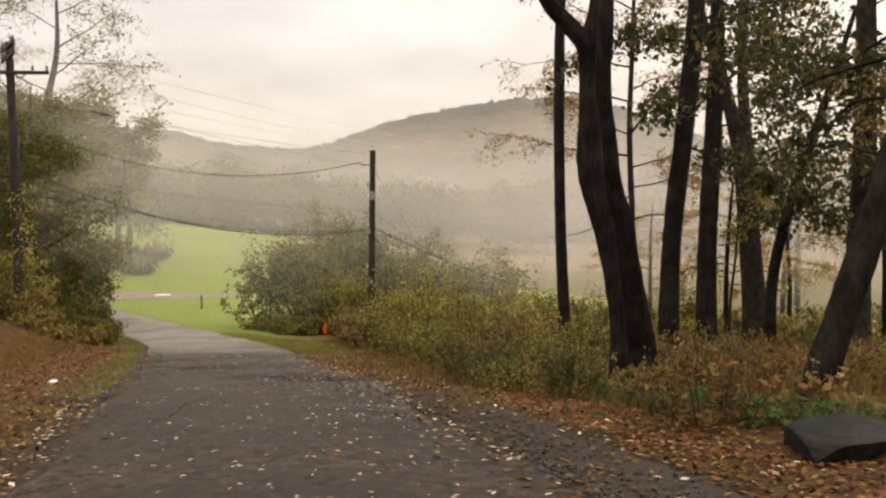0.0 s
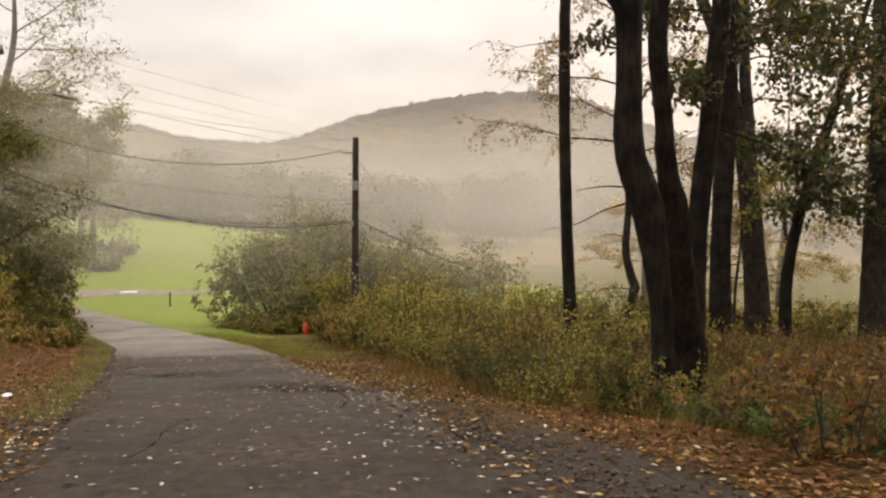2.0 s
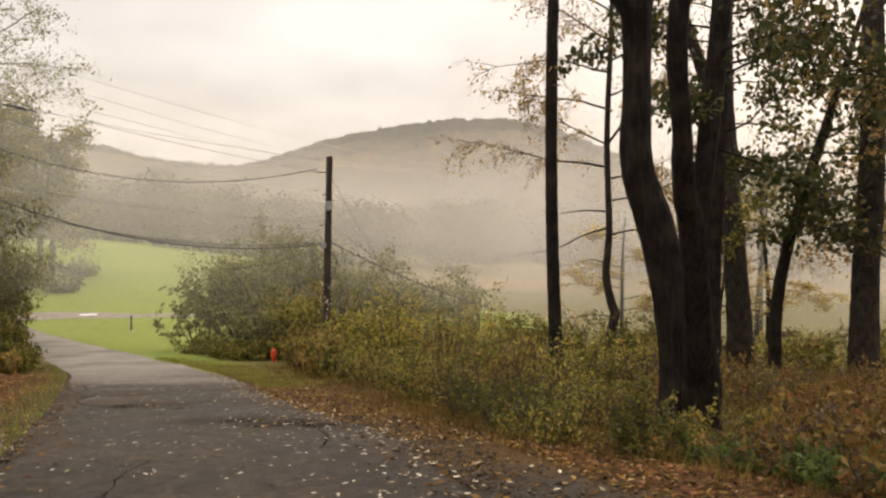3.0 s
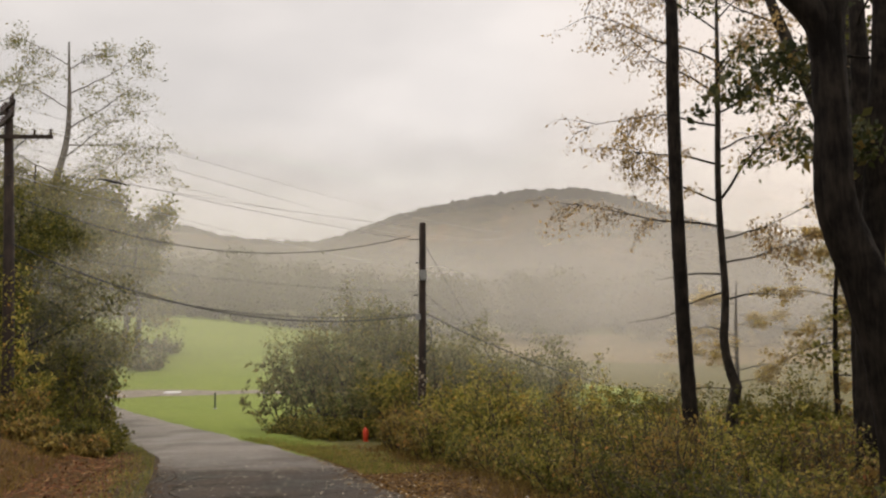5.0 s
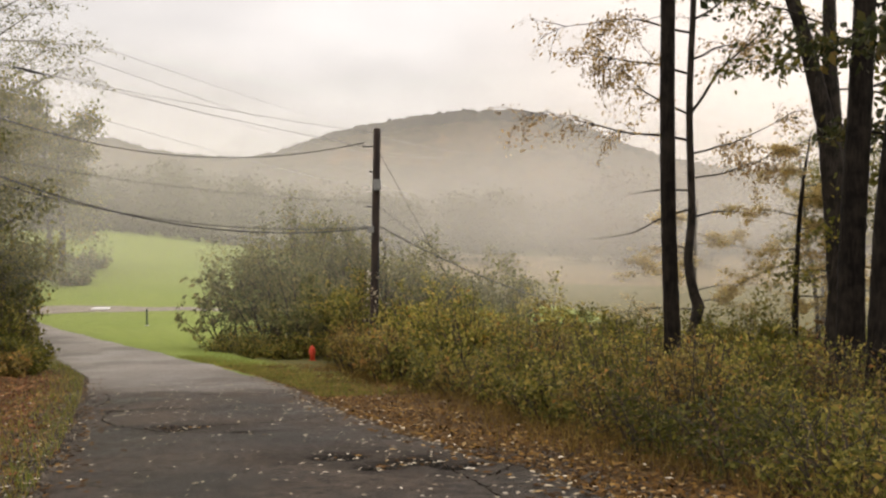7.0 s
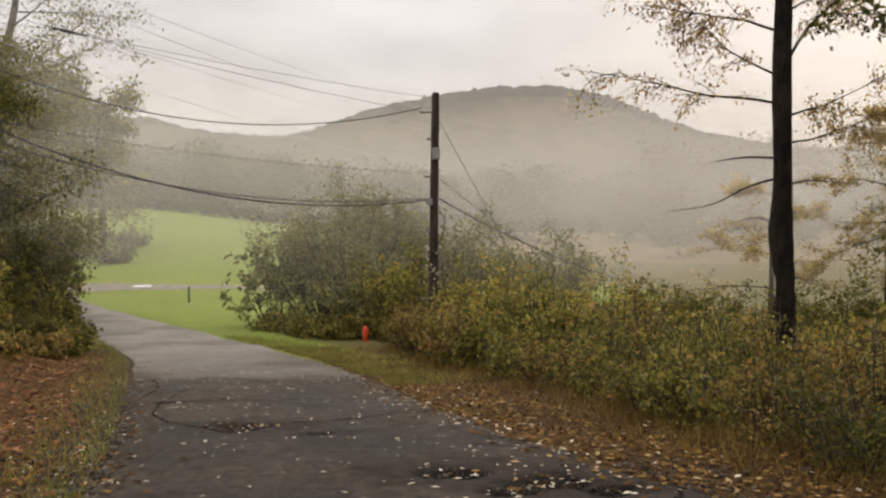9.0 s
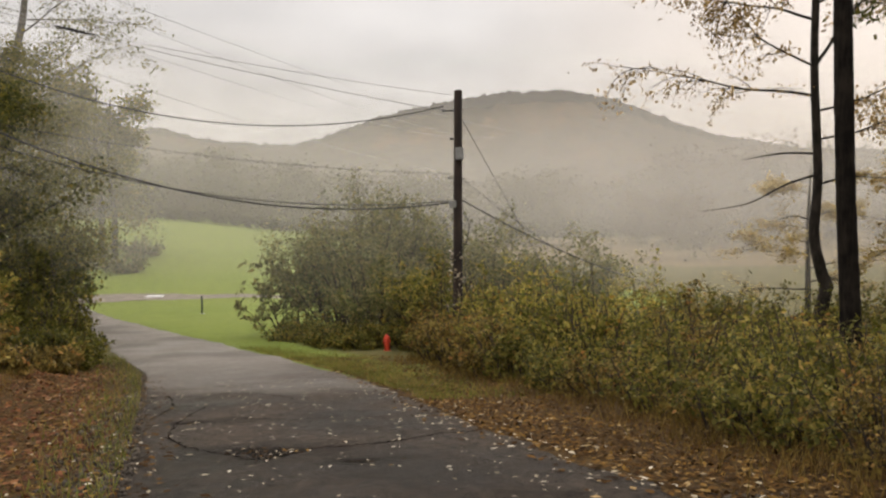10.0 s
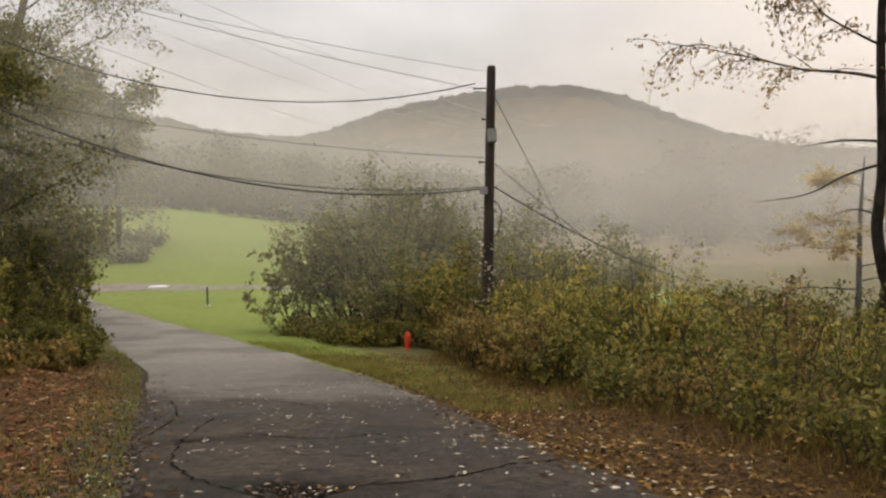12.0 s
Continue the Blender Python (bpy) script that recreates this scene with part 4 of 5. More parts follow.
for k, (x, y, r, h) in enumerate([(-8.0, 40.6, 1.3, 0.8), (-9.3, 41.6, 0.9, 0.5), (-6.7, 38.8, 1.1, 0.9), (-8.4, 42.6, 1.3, 0.9), (-7.6, 39.2, 0.9, 0.55), (-6.4, 37.6, 0.8, 0.6), (-5.9, 37.3, 0.8, 0.8), (-4.6, 37.2, 0.9, 1.1), (-7.2, 38.0, 0.7, 0.45), (-5.3, 37.4, 0.7, 0.9), (-4.1, 36.5, 0.7, 1.0), (-3.8, 34.8, 0.6, 0.9)]):
    shrub(at(x, y), r, h, BRUSH_GREEN, int(900 + 800 * h), 0.11, 60 + k, "low dark green bush at the lawn's edge", stems=20, group="low dark bushes")
# the arching spray that reaches over the lawn
shrub(at(-9.9, 44.3), 1.6, 3.6, GREY_GREEN, 900, 0.26, 66, "thin arching shrub with drooping long leaves", stems=10, lean=(-0.9, 0), droop=0.8, slim=0.35)
shrub(at(-4.7, 43.6), 0.5, 6.6, GREY_GREEN, 160, 0.26, 67, "tall thin sapling with drooping leaves", stems=2, droop=0.8, slim=0.35, category="sapling", name="sapling", low=0.5)

# russet undergrowth below the trees
k = 0
for y in np.arange(8.8, 25.5, 1.7):
    for x0 in np.arange(3.2, 16, 1.75):
        x, yy = x0 + g.uniform(-0.5, 0.5) + 0.12 * (y - 9), y + g.uniform(-0.5, 0.5)
        if min(math.hypot(x - px, yy - py) for px, py in ((3.16, 14.2), (2.9, 13.4), (4.66, 10.0), (3.45, 7.4))) < 1.0:
            continue
        mat = (RUSSET, RUSSET, YELLOW_OLIVE if yy > 15 else RUSSET, RED_LEAF if k % 9 == 0 else RUSSET)[int(g.integers(4))]
        shrub(at(x, yy), g.uniform(0.8, 1.1), g.uniform(0.45, 0.85), mat, 900 if yy < 17 else 520, 0.08, 500 + k, {RUSSET: "low russet brown undergrowth below the trees", YELLOW_OLIVE: "low yellowing undergrowth below the trees", RED_LEAF: "low faded red undergrowth below the trees"}[mat], stems=11, group="woodland undergrowth", low=0.0)
        k += 1
k = 0
for y in np.arange(25.5, 44, 2.6):
    for x0 in np.arange(7.5, 30, 2.7):
        x, yy = x0 + g.uniform(-0.9, 0.9), y + g.uniform(-0.9, 0.9)
        if min(math.hypot(x - px, yy - py) for px, py in ((9.9, 25.3), (12.0, 32.4), (12.7, 25.7), (7.55, 33.95), (11.95, 35.4))) < 1.2:
            continue
        mat = (YELLOW_OLIVE, RUSSET, OLIVE, YELLOW_OLIVE)[int(g.integers(4))]
        shrub(at(x, yy), g.uniform(1.1, 1.5), g.uniform(0.7, 1.5), mat, 400, 0.15, 800 + k, {RUSSET: "russet undergrowth deep in the misty wood", OLIVE: "olive undergrowth deep in the misty wood", YELLOW_OLIVE: "yellowing undergrowth deep in the misty wood"}[mat], stems=9, group="deep undergrowth", low=0.0)
        k += 1
for k, (x, y, r) in enumerate([(3.1, 10.0, 0.5), (3.6, 9.0, 0.5), (2.6, 10.6, 0.45), (3.2, 8.6, 0.4), (4.1, 8.5, 0.5), (4.0, 9.4, 0.4), (2.3, 11.3, 0.4), (4.7, 8.7, 0.45), (5.3, 8.9, 0.5), (2.9, 9.3, 0.45), (3.3, 9.5, 0.5), (2.7, 9.9, 0.4), (3.7, 8.4, 0.4)]):
    shrub(at(x, y), r, 0.26, FRESH_GREEN, 700, 0.06, 700 + k, "patch of fresh green weeds in the leaf litter", stems=14, group="green weeds", category="weeds", name="weeds", low=0.0)
shrub(at(1.75, 11.6), 0.55, 0.75, DARK_GREEN, 2400, 0.05, 710, "dense dark green bush beside the forked tree", stems=16)
shrub(at(2.85, 13.3), 0.3, 0.55, YELLOW_OLIVE, 260, 0.06, 711, "small sprouts at the forked tree's foot", stems=7)

# sprouts with pale leaves at the feet of two trunks
for k, (x, y, h) in enumerate([(5.0, 18.6, 0.9), (4.35, 9.65, 0.75), (4.65, 9.6, 0.5)]):
    shrub(at(x, y), 0.3, h, TAN_SPARSE, 110, 0.10, 720 + k, "sparse sprout with pale tan leaves at a trunk's foot", stems=6, group="trunk sprouts", category="sprout", name="sprout", low=0.3, slim=0.6, droop=0.4)

# -- the bank of trees across the lane --
LEFT = [(-18.8, 37.5, 8.8, 3.4), (-21.8, 44.5, 12.0, 3.8), (-25.2, 53.5, 14.0, 4.4), (-23.5, 38.5, 11.5, 4.0), (-27.5, 46, 13, 4.5), (-21.0, 32.0, 7.4, 3.4), (-30, 56, 14, 4.6), (-26, 31, 11, 4.2)]
for k, (x, y, h, r) in enumerate(LEFT):
    q = np.random.default_rng(200 + k)
    limbs = [(h * (0.06 + 0.9 * i / 25), q.uniform(0, 360), r * q.uniform(0.85, 1.2) * (1.08 - 0.62 * (i / 25) ** 2), q.uniform(-0.1, 0.5)) for i in range(26)]
    tree("bank_tree", at(x, y), "dense olive green tree on the roadside bank", [(0, 0, -0.3), (0.1, 0, h * 0.3), (-0.1, 0.1, h * 0.6), (0.1, 0, h)], [0.28, 0.22, 0.15, 0.03], BARK_GREY, limbs, OLIVE if k % 3 else DARK_GREEN, 0.115, 125, 210 + k, group="bank trees", spread=0.38, droop=0.6, twigs=9, slim=0.6)
q = np.random.default_rng(230)
tree("tall_bare_tree", at(-29.5, 60), "tall pale misty tree with open branches and thin leaves", [(0, 0, -0.3), (0.3, 0, 7), (0.9, 0, 12), (1.3, 0, 15), (2.2, 0, 19), (2.2, 0, 25)], [0.36, 0.3, 0.27, 0.24, 0.17, 0.05], BARK_HAZED,
     [(12.5, 60, 8, 1.0), (14.0, 95, 7.5, 0.7), (16.0, 270, 6, 0.6), (17, 80, 6.5, 0.5), (19, 110, 7, 0.4), (20.5, 250, 5, 0.6), (21.5, 90, 5.5, 0.5), (23, 60, 4.5, 0.7), (23.5, 290, 4, 0.7), (13, 260, 6, 0.6), (15, 120, 6.0, 0.5), (18, 70, 6, 0.3)], GREY_GREEN, 0.17, 60, 231, spread=0.35, droop=0.5, twigs=9)
tree("tall_bare_tree", at(-36, 62), "tall pale misty tree with open branches and thin leaves", [(0, 0, -0.3), (0.3, 0, 8), (1.2, 0, 16), (2.0, 0, 24)], [0.34, 0.28, 0.2, 0.05], BARK_HAZED,
     [(10 + i, 40 * i, 5.5, 0.5) for i in range(13)], GREY_GREEN, 0.17, 50, 232, spread=0.35, droop=0.5, twigs=8)

for k, (x, y, r, h, m) in enumerate([(-16.7, 37.6, 1.6, 3.2, DARK_GREEN), (-18.3, 41.0, 1.7, 3.8, DARK_GREEN), (-20.4, 45.5, 1.9, 3.6, DARK_GREEN), (-24.2, 52.6, 2.1, 4.2, DARK_GREEN), (-15.0, 34.2, 1.3, 1.9, OLIVE), (-16.4, 31.6, 1.6, 2.1, OLIVE), (-15.3, 30.6, 1.1, 1.1, BROWN_OLIVE), (-17.8, 29.0, 1.6, 1.8, OLIVE), (-16.2, 27.6, 1.2, 1.0, BROWN_OLIVE),
                                      (-19.5, 27.5, 1.8, 2.2, OLIVE), (-14.0, 32.2, 0.9, 0.8, DARK_GREEN), (-14.6, 30.2, 0.9, 0.8, OLIVE), (-13.9, 28.4, 0.8, 0.6, BROWN_OLIVE), (-13.0, 31.6, 0.8, 0.8, OLIVE), (-13.5, 33.3, 0.8, 1.1, DARK_GREEN), (-12.7, 29.6, 0.7, 0.5, BROWN_OLIVE), (-14.4, 34.7, 0.8, 1.3, DARK_GREEN), (-12.5, 27.0, 0.7, 0.45, BROWN_OLIVE), (-13.4, 30.4, 0.8, 0.9, DARK_GREEN), (-17.6, 34.6, 1.6, 3.0, YELLOW_OLIVE), (-22.3, 49.2, 1.8, 3.0, DARK_GREEN), (-15.3, 35.6, 0.9, 1.5, DARK_GREEN), (-18.2, 25.4, 1.3, 1.1, BROWN_OLIVE), (-21.5, 25.5, 1.8, 2.0, OLIVE)]):
    shrub(at(x, y), r, h, m, 3400 if h > 2.5 else 1900, 0.16 if h > 2.5 else 0.115, 260 + k, {DARK_GREEN: "dense dark green bush on the roadside bank", OLIVE: "olive green bush on the roadside bank", BROWN_OLIVE: "low brown and olive bush at the verge", YELLOW_OLIVE: "yellow-green vine tangle climbing by the utility pole"}[m], stems=24, group="bank bushes", out=0.6, droop=0.5, wands=4)

# -- clump of trees at the field's edge --
for k, (x, y, h) in enumerate([(-33.5, 89, 15), (-35.5, 91, 17), (-38.5, 90, 18), (-42.5, 93, 18), (-47, 90, 17), (-36.5, 97, 16), (-52, 94, 18)]):
    q = np.random.default_rng(280 + k)
    tree("field_tree", at(x, y), "tall misty tree in a clump at the field's edge", [(0, 0, -0.3), (0.2, 0, h * 0.3), (-0.2, 0, h * 0.6), (0.2, 0, h)], [0.32, 0.26, 0.18, 0.04], BARK_GREY,
         [(h * q.uniform(0.25, 0.98), q.uniform(0, 360), q.uniform(2.6, 4.4), q.uniform(0.1, 0.7)) for i in range(18)], OLIVE, 0.34, 30, 290 + k, group="field trees", spread=0.5, droop=0.5, twigs=8, slim=0.6)
for k, (x, y, r, h) in enumerate([(-30.6, 84, 2.0, 1.5), (-34.5, 86, 2.4, 1.9), (-37.5, 86, 2.2, 1.9), (-41, 88, 2.6, 2.3), (-45, 88, 2.6, 2.3), (-49, 88, 2.6, 2.3), (-33.5, 96, 2.4, 1.8)]):
    shrub(at(x, y), r, h, GREY_GREEN, 1500, 0.28, 310 + k, "low rounded bush below the field trees", stems=22, group="field bushes", out=0.9)


# -- far woods --
def crown_cloud(centers, rx, rz, per, size, rng):
    """Uneven crowns: leaf clumps on lumpy shells round each centre."""
    n = len(centers)
    D = rng.normal(0, 1, (n, per, 3))
    D /= np.linalg.norm(D, axis=2)[:, :, None]
    lump = 0.75 + 0.25 * np.sin(D[:, :, 0] * 4 + np.arange(n)[:, None]) * np.cos(D[:, :, 1] * 5 + np.arange(n)[:, None] * 2.3) + rng.normal(0, 0.12, (n, per))
    C = np.asarray(centers)[:, None, :] + D * lump[:, :, None] * np.stack([rx, rx, rz], axis=-1)[:, None, :]
    return leaves(C.reshape(-1, 3), size, rng, 0.55, 0.1, 0.8)


def far_wood(name, xs, ys, heights, per, size, mat, seed, label, stems=True):
    rng = np.random.default_rng(seed)
    h = np.asarray(heights)
    z = land(xs, ys)
    centers = np.stack([xs, ys, z + h * 0.5], axis=1)
    V, F = crown_cloud(centers, h * rng.uniform(0.3, 0.48, len(h)), h * 0.5, per, size, rng)
    ob = thing(name, (0, 0, 0), label, "woods", kind="stuff")
    part("foliage", mesh_of("foliage", V, F, mat), ob)
    if stems:
        T = [tube([(x, y, zz - 0.5), (x + 0.2, y, zz + 0.5 * hh), (x, y, zz + 0.8 * hh)], [0.02 * hh, 0.012 * hh, 0.03], 5) for x, y, zz, hh in zip(xs, ys, z, h)]
        tagged(part("stem_mass", mesh_of("stem_mass", *join(T), BARK_GREY), ob), kind="stuff")


q = np.random.default_rng(50)
n = 170
xs = q.uniform(-140, 20, n)
ys = 141 + q.uniform(0, 45, n) ** 1.05 + 0.08 * np.abs(xs + 30)
far_wood("field_edge_wood", xs, ys, q.uniform(8, 14, n), 1100, 0.45, WOODS_GREEN, 51, "misty wood along the far edge of the field", stems=False)
n = 120
xs = np.linspace(-95, -6, n)
ys = 139.5 + 0.05 * np.abs(xs + 30) + q.uniform(-1, 2, n)
far_wood("field_hedge", xs, ys, q.uniform(1.6, 3.4, n), 220, 0.4, WOODS_GREEN, 58, "low hedge along the far edge of the field", stems=False)
n = 150
xs, ys = q.uniform(18, 190, n), q.uniform(205, 290, n)
far_wood("valley_wood", xs, ys, q.uniform(10, 19, n), 620, 0.95, WOODS_GREEN, 52, "misty wood along the valley meadow")
n = 34
xs, ys = q.uniform(66, 112, n), q.uniform(212, 262, n)
far_wood("valley_shoulder_wood", xs, ys, q.uniform(19, 27, n), 900, 0.85, WOODS_BROWN, 59, "tall misty autumn trees on the valley's shoulder")
n = 46
xs = q.uniform(30, 110, n)
ys = 118 + q.uniform(0, 60, n) + 0.3 * (xs - 24)
far_wood("valley_copse", xs, ys, q.uniform(6, 12, n), 1200, 0.42, WOODS_BROWN, 53, "misty autumn copse in the valley", stems=False)


def hill_canopy():
    """The unbroken treetops of the hill: rounded crowns shoulder to shoulder."""
    rng = np.random.default_rng(54)
    xs, ys = np.arange(-560, 561, 4.0), np.arange(262, 660, 4.0)
    X, Y = np.meshgrid(xs, ys)
    X = X + rng.normal(0, 0.8, X.shape)
    Y = Y + rng.normal(0, 0.8, Y.shape)
    lump = np.abs(np.sin(X * 0.33 + 1.7 * np.sin(Y * 0.11)) * np.sin(Y * 0.37 + 1.3 * np.sin(X * 0.13)))
    lump = lump + 0.6 * np.abs(np.sin(X * 0.71 + Y * 0.2) * np.sin(Y * 0.64 - X * 0.17))
    Z = land(X, Y) + 7.0 + 3.6 * lump + rng.normal(0, 0.5, X.shape)
    Z = np.where(Y < 268, land(X, Y), Z)
    ny, nx = X.shape
    i = np.arange(ny - 1)[:, None] * nx
    j = np.arange(nx - 1)[None, :]
    F = np.stack([i + j, i + j + 1, i + nx + j + 1, i + nx + j], axis=-1).reshape(-1, 4)
    me = mesh_of("hill_wood", np.stack([X, Y, Z], axis=-1).reshape(-1, 3), F, CANOPY, True)
    thing("hill_wood", (0, 0, 0), "autumn woods covering the distant hill", "woods", kind="stuff", data=me)


hill_canopy()
n = 420
ys = q.uniform(570, 625, n)
xs = np.linspace(-0.8, 0.8, n) * ys
far_wood("ridge_wood", xs, ys, q.uniform(7, 13, n), 120, 1.5, WOODS_BROWN, 55, "treetops along the hill's ridge", stems=False)
# unseen woods, added behind and to the right to close the place round
n = 130
xs, ys = q.uniform(-60, 80, n), q.uniform(-70, -14, n)
keep = np.abs(xs - (-0.33 * ys + 0.7)) > 9
far_wood("wood_behind", xs[keep], ys[keep], q.uniform(9, 15, int(keep.sum())), 180, 0.6, WOODS_GREEN, 56, "wood behind on both sides of the lane")
n = 60
xs, ys = q.uniform(20, 70, n), q.uniform(-12, 14, n)
far_wood("side_wood", xs, ys, q.uniform(9, 15, n), 300, 0.5, WOODS_GREEN, 57, "deep wood beside the lane")


# -- mist --
def mist_sheet(y0, density, top, seed, sides=(1.0, 1.0, 1.0), bow=0.12):
    """A long curved veil of mist standing across the valley; sides: thickness over the bank, the lane and the valley."""
    xs = np.linspace(-y0 * 1.3 - 30, y0 * 1.3 + 30, 110)
    lev = np.linspace(0, 1, 19)
    w = smoothstep(0.0, 0.24, lev) * smoothstep(1.0, 0.22, lev)
    V, D = [], []
    for x in xs:
        y = y0 - bow * x * x / y0 * 0.5 + 1.5 * math.sin(x * 0.06 + seed)
        zb = float(land(x, y)) - 0.3
        t = top * (1 + 0.18 * math.sin(x * 0.021 + seed * 2) + 0.08 * math.sin(x * 0.07 + seed))
        k = float(np.interp(x, [-0.36 * y0 - 4, -0.24 * y0 - 2, 0.0, 0.18 * y0], [sides[0], sides[1], sides[1], sides[2]]))
        for a, c in zip(lev, w):
            V.append((x, y, zb + a * t))
            D.append(c * k)
    m = len(lev)
    i = np.arange(len(xs) - 1)[:, None] * m
    j = np.arange(m - 1)[None, :]
    F = np.stack([i + j, i + m + j, i + m + j + 1, i + j + 1], axis=-1).reshape(-1, 4)
    me = mesh_of("mist_bank", V, F, mist_material("mist", density), True)
    a = me.attributes.new("veil", "FLOAT", "POINT")
    a.data.foreach_set("value", np.asarray(D, dtype=np.float32))
    tagged(new("mist_bank", me), "thin bank of drifting pale mist across the valley", "mist", kind="structure")


mist_sheet(39, 0.13, 16, 10, (0.0, 0.12, 1.0))
mist_sheet(37, 0.11, 17, 8, (0.55, 0.7, 1.2))
mist_sheet(44, 0.12, 20, 1, (0.8, 0.3, 0.4))
mist_sheet(52, 0.19, 20, 2, (1.1, 0.8, 1.1))
mist_sheet(80, 0.17, 24, 3, (1.2, 0.9, 1.1))
mist_sheet(128, 0.21, 30, 4)
mist_sheet(198, 0.24, 42, 5)
mist_sheet(300, 0.21, 62, 6)
mist_sheet(480, 0.15, 84, 9)


# ---- utility poles and wires ----
def cylinder(bm, p0, p1, r0, r1, seg=12):
    p0, p1 = Vector(p0), Vector(p1)
    d = p1 - p0
    m = Matrix.Translation((p0 + p1) / 2) @ d.to_track_quat("Z", "Y").to_matrix().to_4x4()
    bmesh.ops.create_cone(bm, cap_ends=True, segments=seg, radius1=r0, radius2=r1, depth=d.length, matrix=m)


def block(bm, center, size, turn=0.0, bevel=0.0):
    m = Matrix.Translation(center) @ Matrix.Rotation(turn, 4, "Z") @ Matrix.Diagonal((*size, 1))
    made = bmesh.ops.create_cube(bm, size=1, matrix=m)
    if bevel:
        edges = {e for v in made["verts"] for e in v.link_edges}
        bmesh.ops.bevel(bm, geom=list(edges), offset=bevel, segments=2, affect="EDGES")


def insulator(parent, place, name="insulator"):
    bm = bmesh.new()
    for dz, r in ((0.02, 0.03), (0.06, 0.055), (0.10, 0.03), (0.14, 0.05), (0.18, 0.03)):
        bmesh.ops.create_cone(bm, cap_ends=True, segments=10, radius1=r, radius2=r * 0.8, depth=0.04, matrix=Matrix.Translation((0, 0, dz)))
    ob = part(name, bm_mesh(name, bm, CERAMIC), parent)
    ob.location = place


def line_pole():
    """The taller pole with its crossarms, in the bank of trees."""
    x, y, z = at(-16.1, 31.5, -0.3)
    ob = thing("utility_pole", (x, y, z), "tall weathered utility pole with wooden crossarms, half hidden in foliage", "utility pole")
    h = 8.47 - z
    rng = np.random.default_rng(70)
    part("pole", mesh_of("pole", *tube([(0.12, 0, 0), (0.08, 0, h * 0.5), (-0.02, 0, h)], [0.19, 0.17, 0.13], 14, 0.02, rng), POLE_WOOD, True), ob)
    for up, half, turn, off in ((-1.15, 1.45, 0.12, 0.0), (-0.6, 1.0, -0.9, 0.05), (-0.2, 1.0, -0.9, 0.05)):
        bm = bmesh.new()
        block(bm, (0, -0.16, h + up), (2 * half, 0.1, 0.13), turn, 0.01)
        part("crossarm", bm_mesh("crossarm", bm, POLE_WOOD), ob)
        for s in (-0.95, -0.6, 0.6, 0.95):
            insulator(ob, (s * half * math.cos(turn), s * half * math.sin(turn) - 0.16, h + up + 0.06))
    for s in (-1, 1):
        bm = bmesh.new()
        cylinder(bm, (0.05, -0.17, h - 1.75), (s * 0.7, -0.17, h - 1.2), 0.02, 0.02, 6)
        part("brace", bm_mesh("brace", bm, DARK_METAL), ob)
    bm = bmesh.new()
    cylinder(bm, (0.12, -0.1, h - 0.45), (0.22, -0.16, h + 0.1), 0.09, 0.07, 12)
    part("cutout", bm_mesh("cutout", bm, DARK_METAL), ob, "dark cylindrical line fuse")
    bm = bmesh.new()
    block(bm, (-0.25, -0.12, 3.46 - z), (0.5, 0.08, 0.08), 0, 0.01)
    part("bracket", bm_mesh("bracket", bm, DARK_METAL), ob)
    # vine wrapped round the lower pole
    a = np.linspace(0, 22, 900)
    C = np.stack([0.3 + 0.3 * np.cos(a * 2.1) + rng.normal(0, 0.14, 900), 0.25 * np.sin(a * 2.1) + rng.normal(0, 0.14, 900), 0.3 + a / 22 * 5.2 + rng.normal(0, 0.15, 900)], axis=1)
    V, F = leaves(C, 0.10, rng, 0, 0.6, 0.6)
    part("vine", mesh_of("vine", V, F, YELLOW_OLIVE), ob, "yellow-green vine climbing the pole")
    return ob


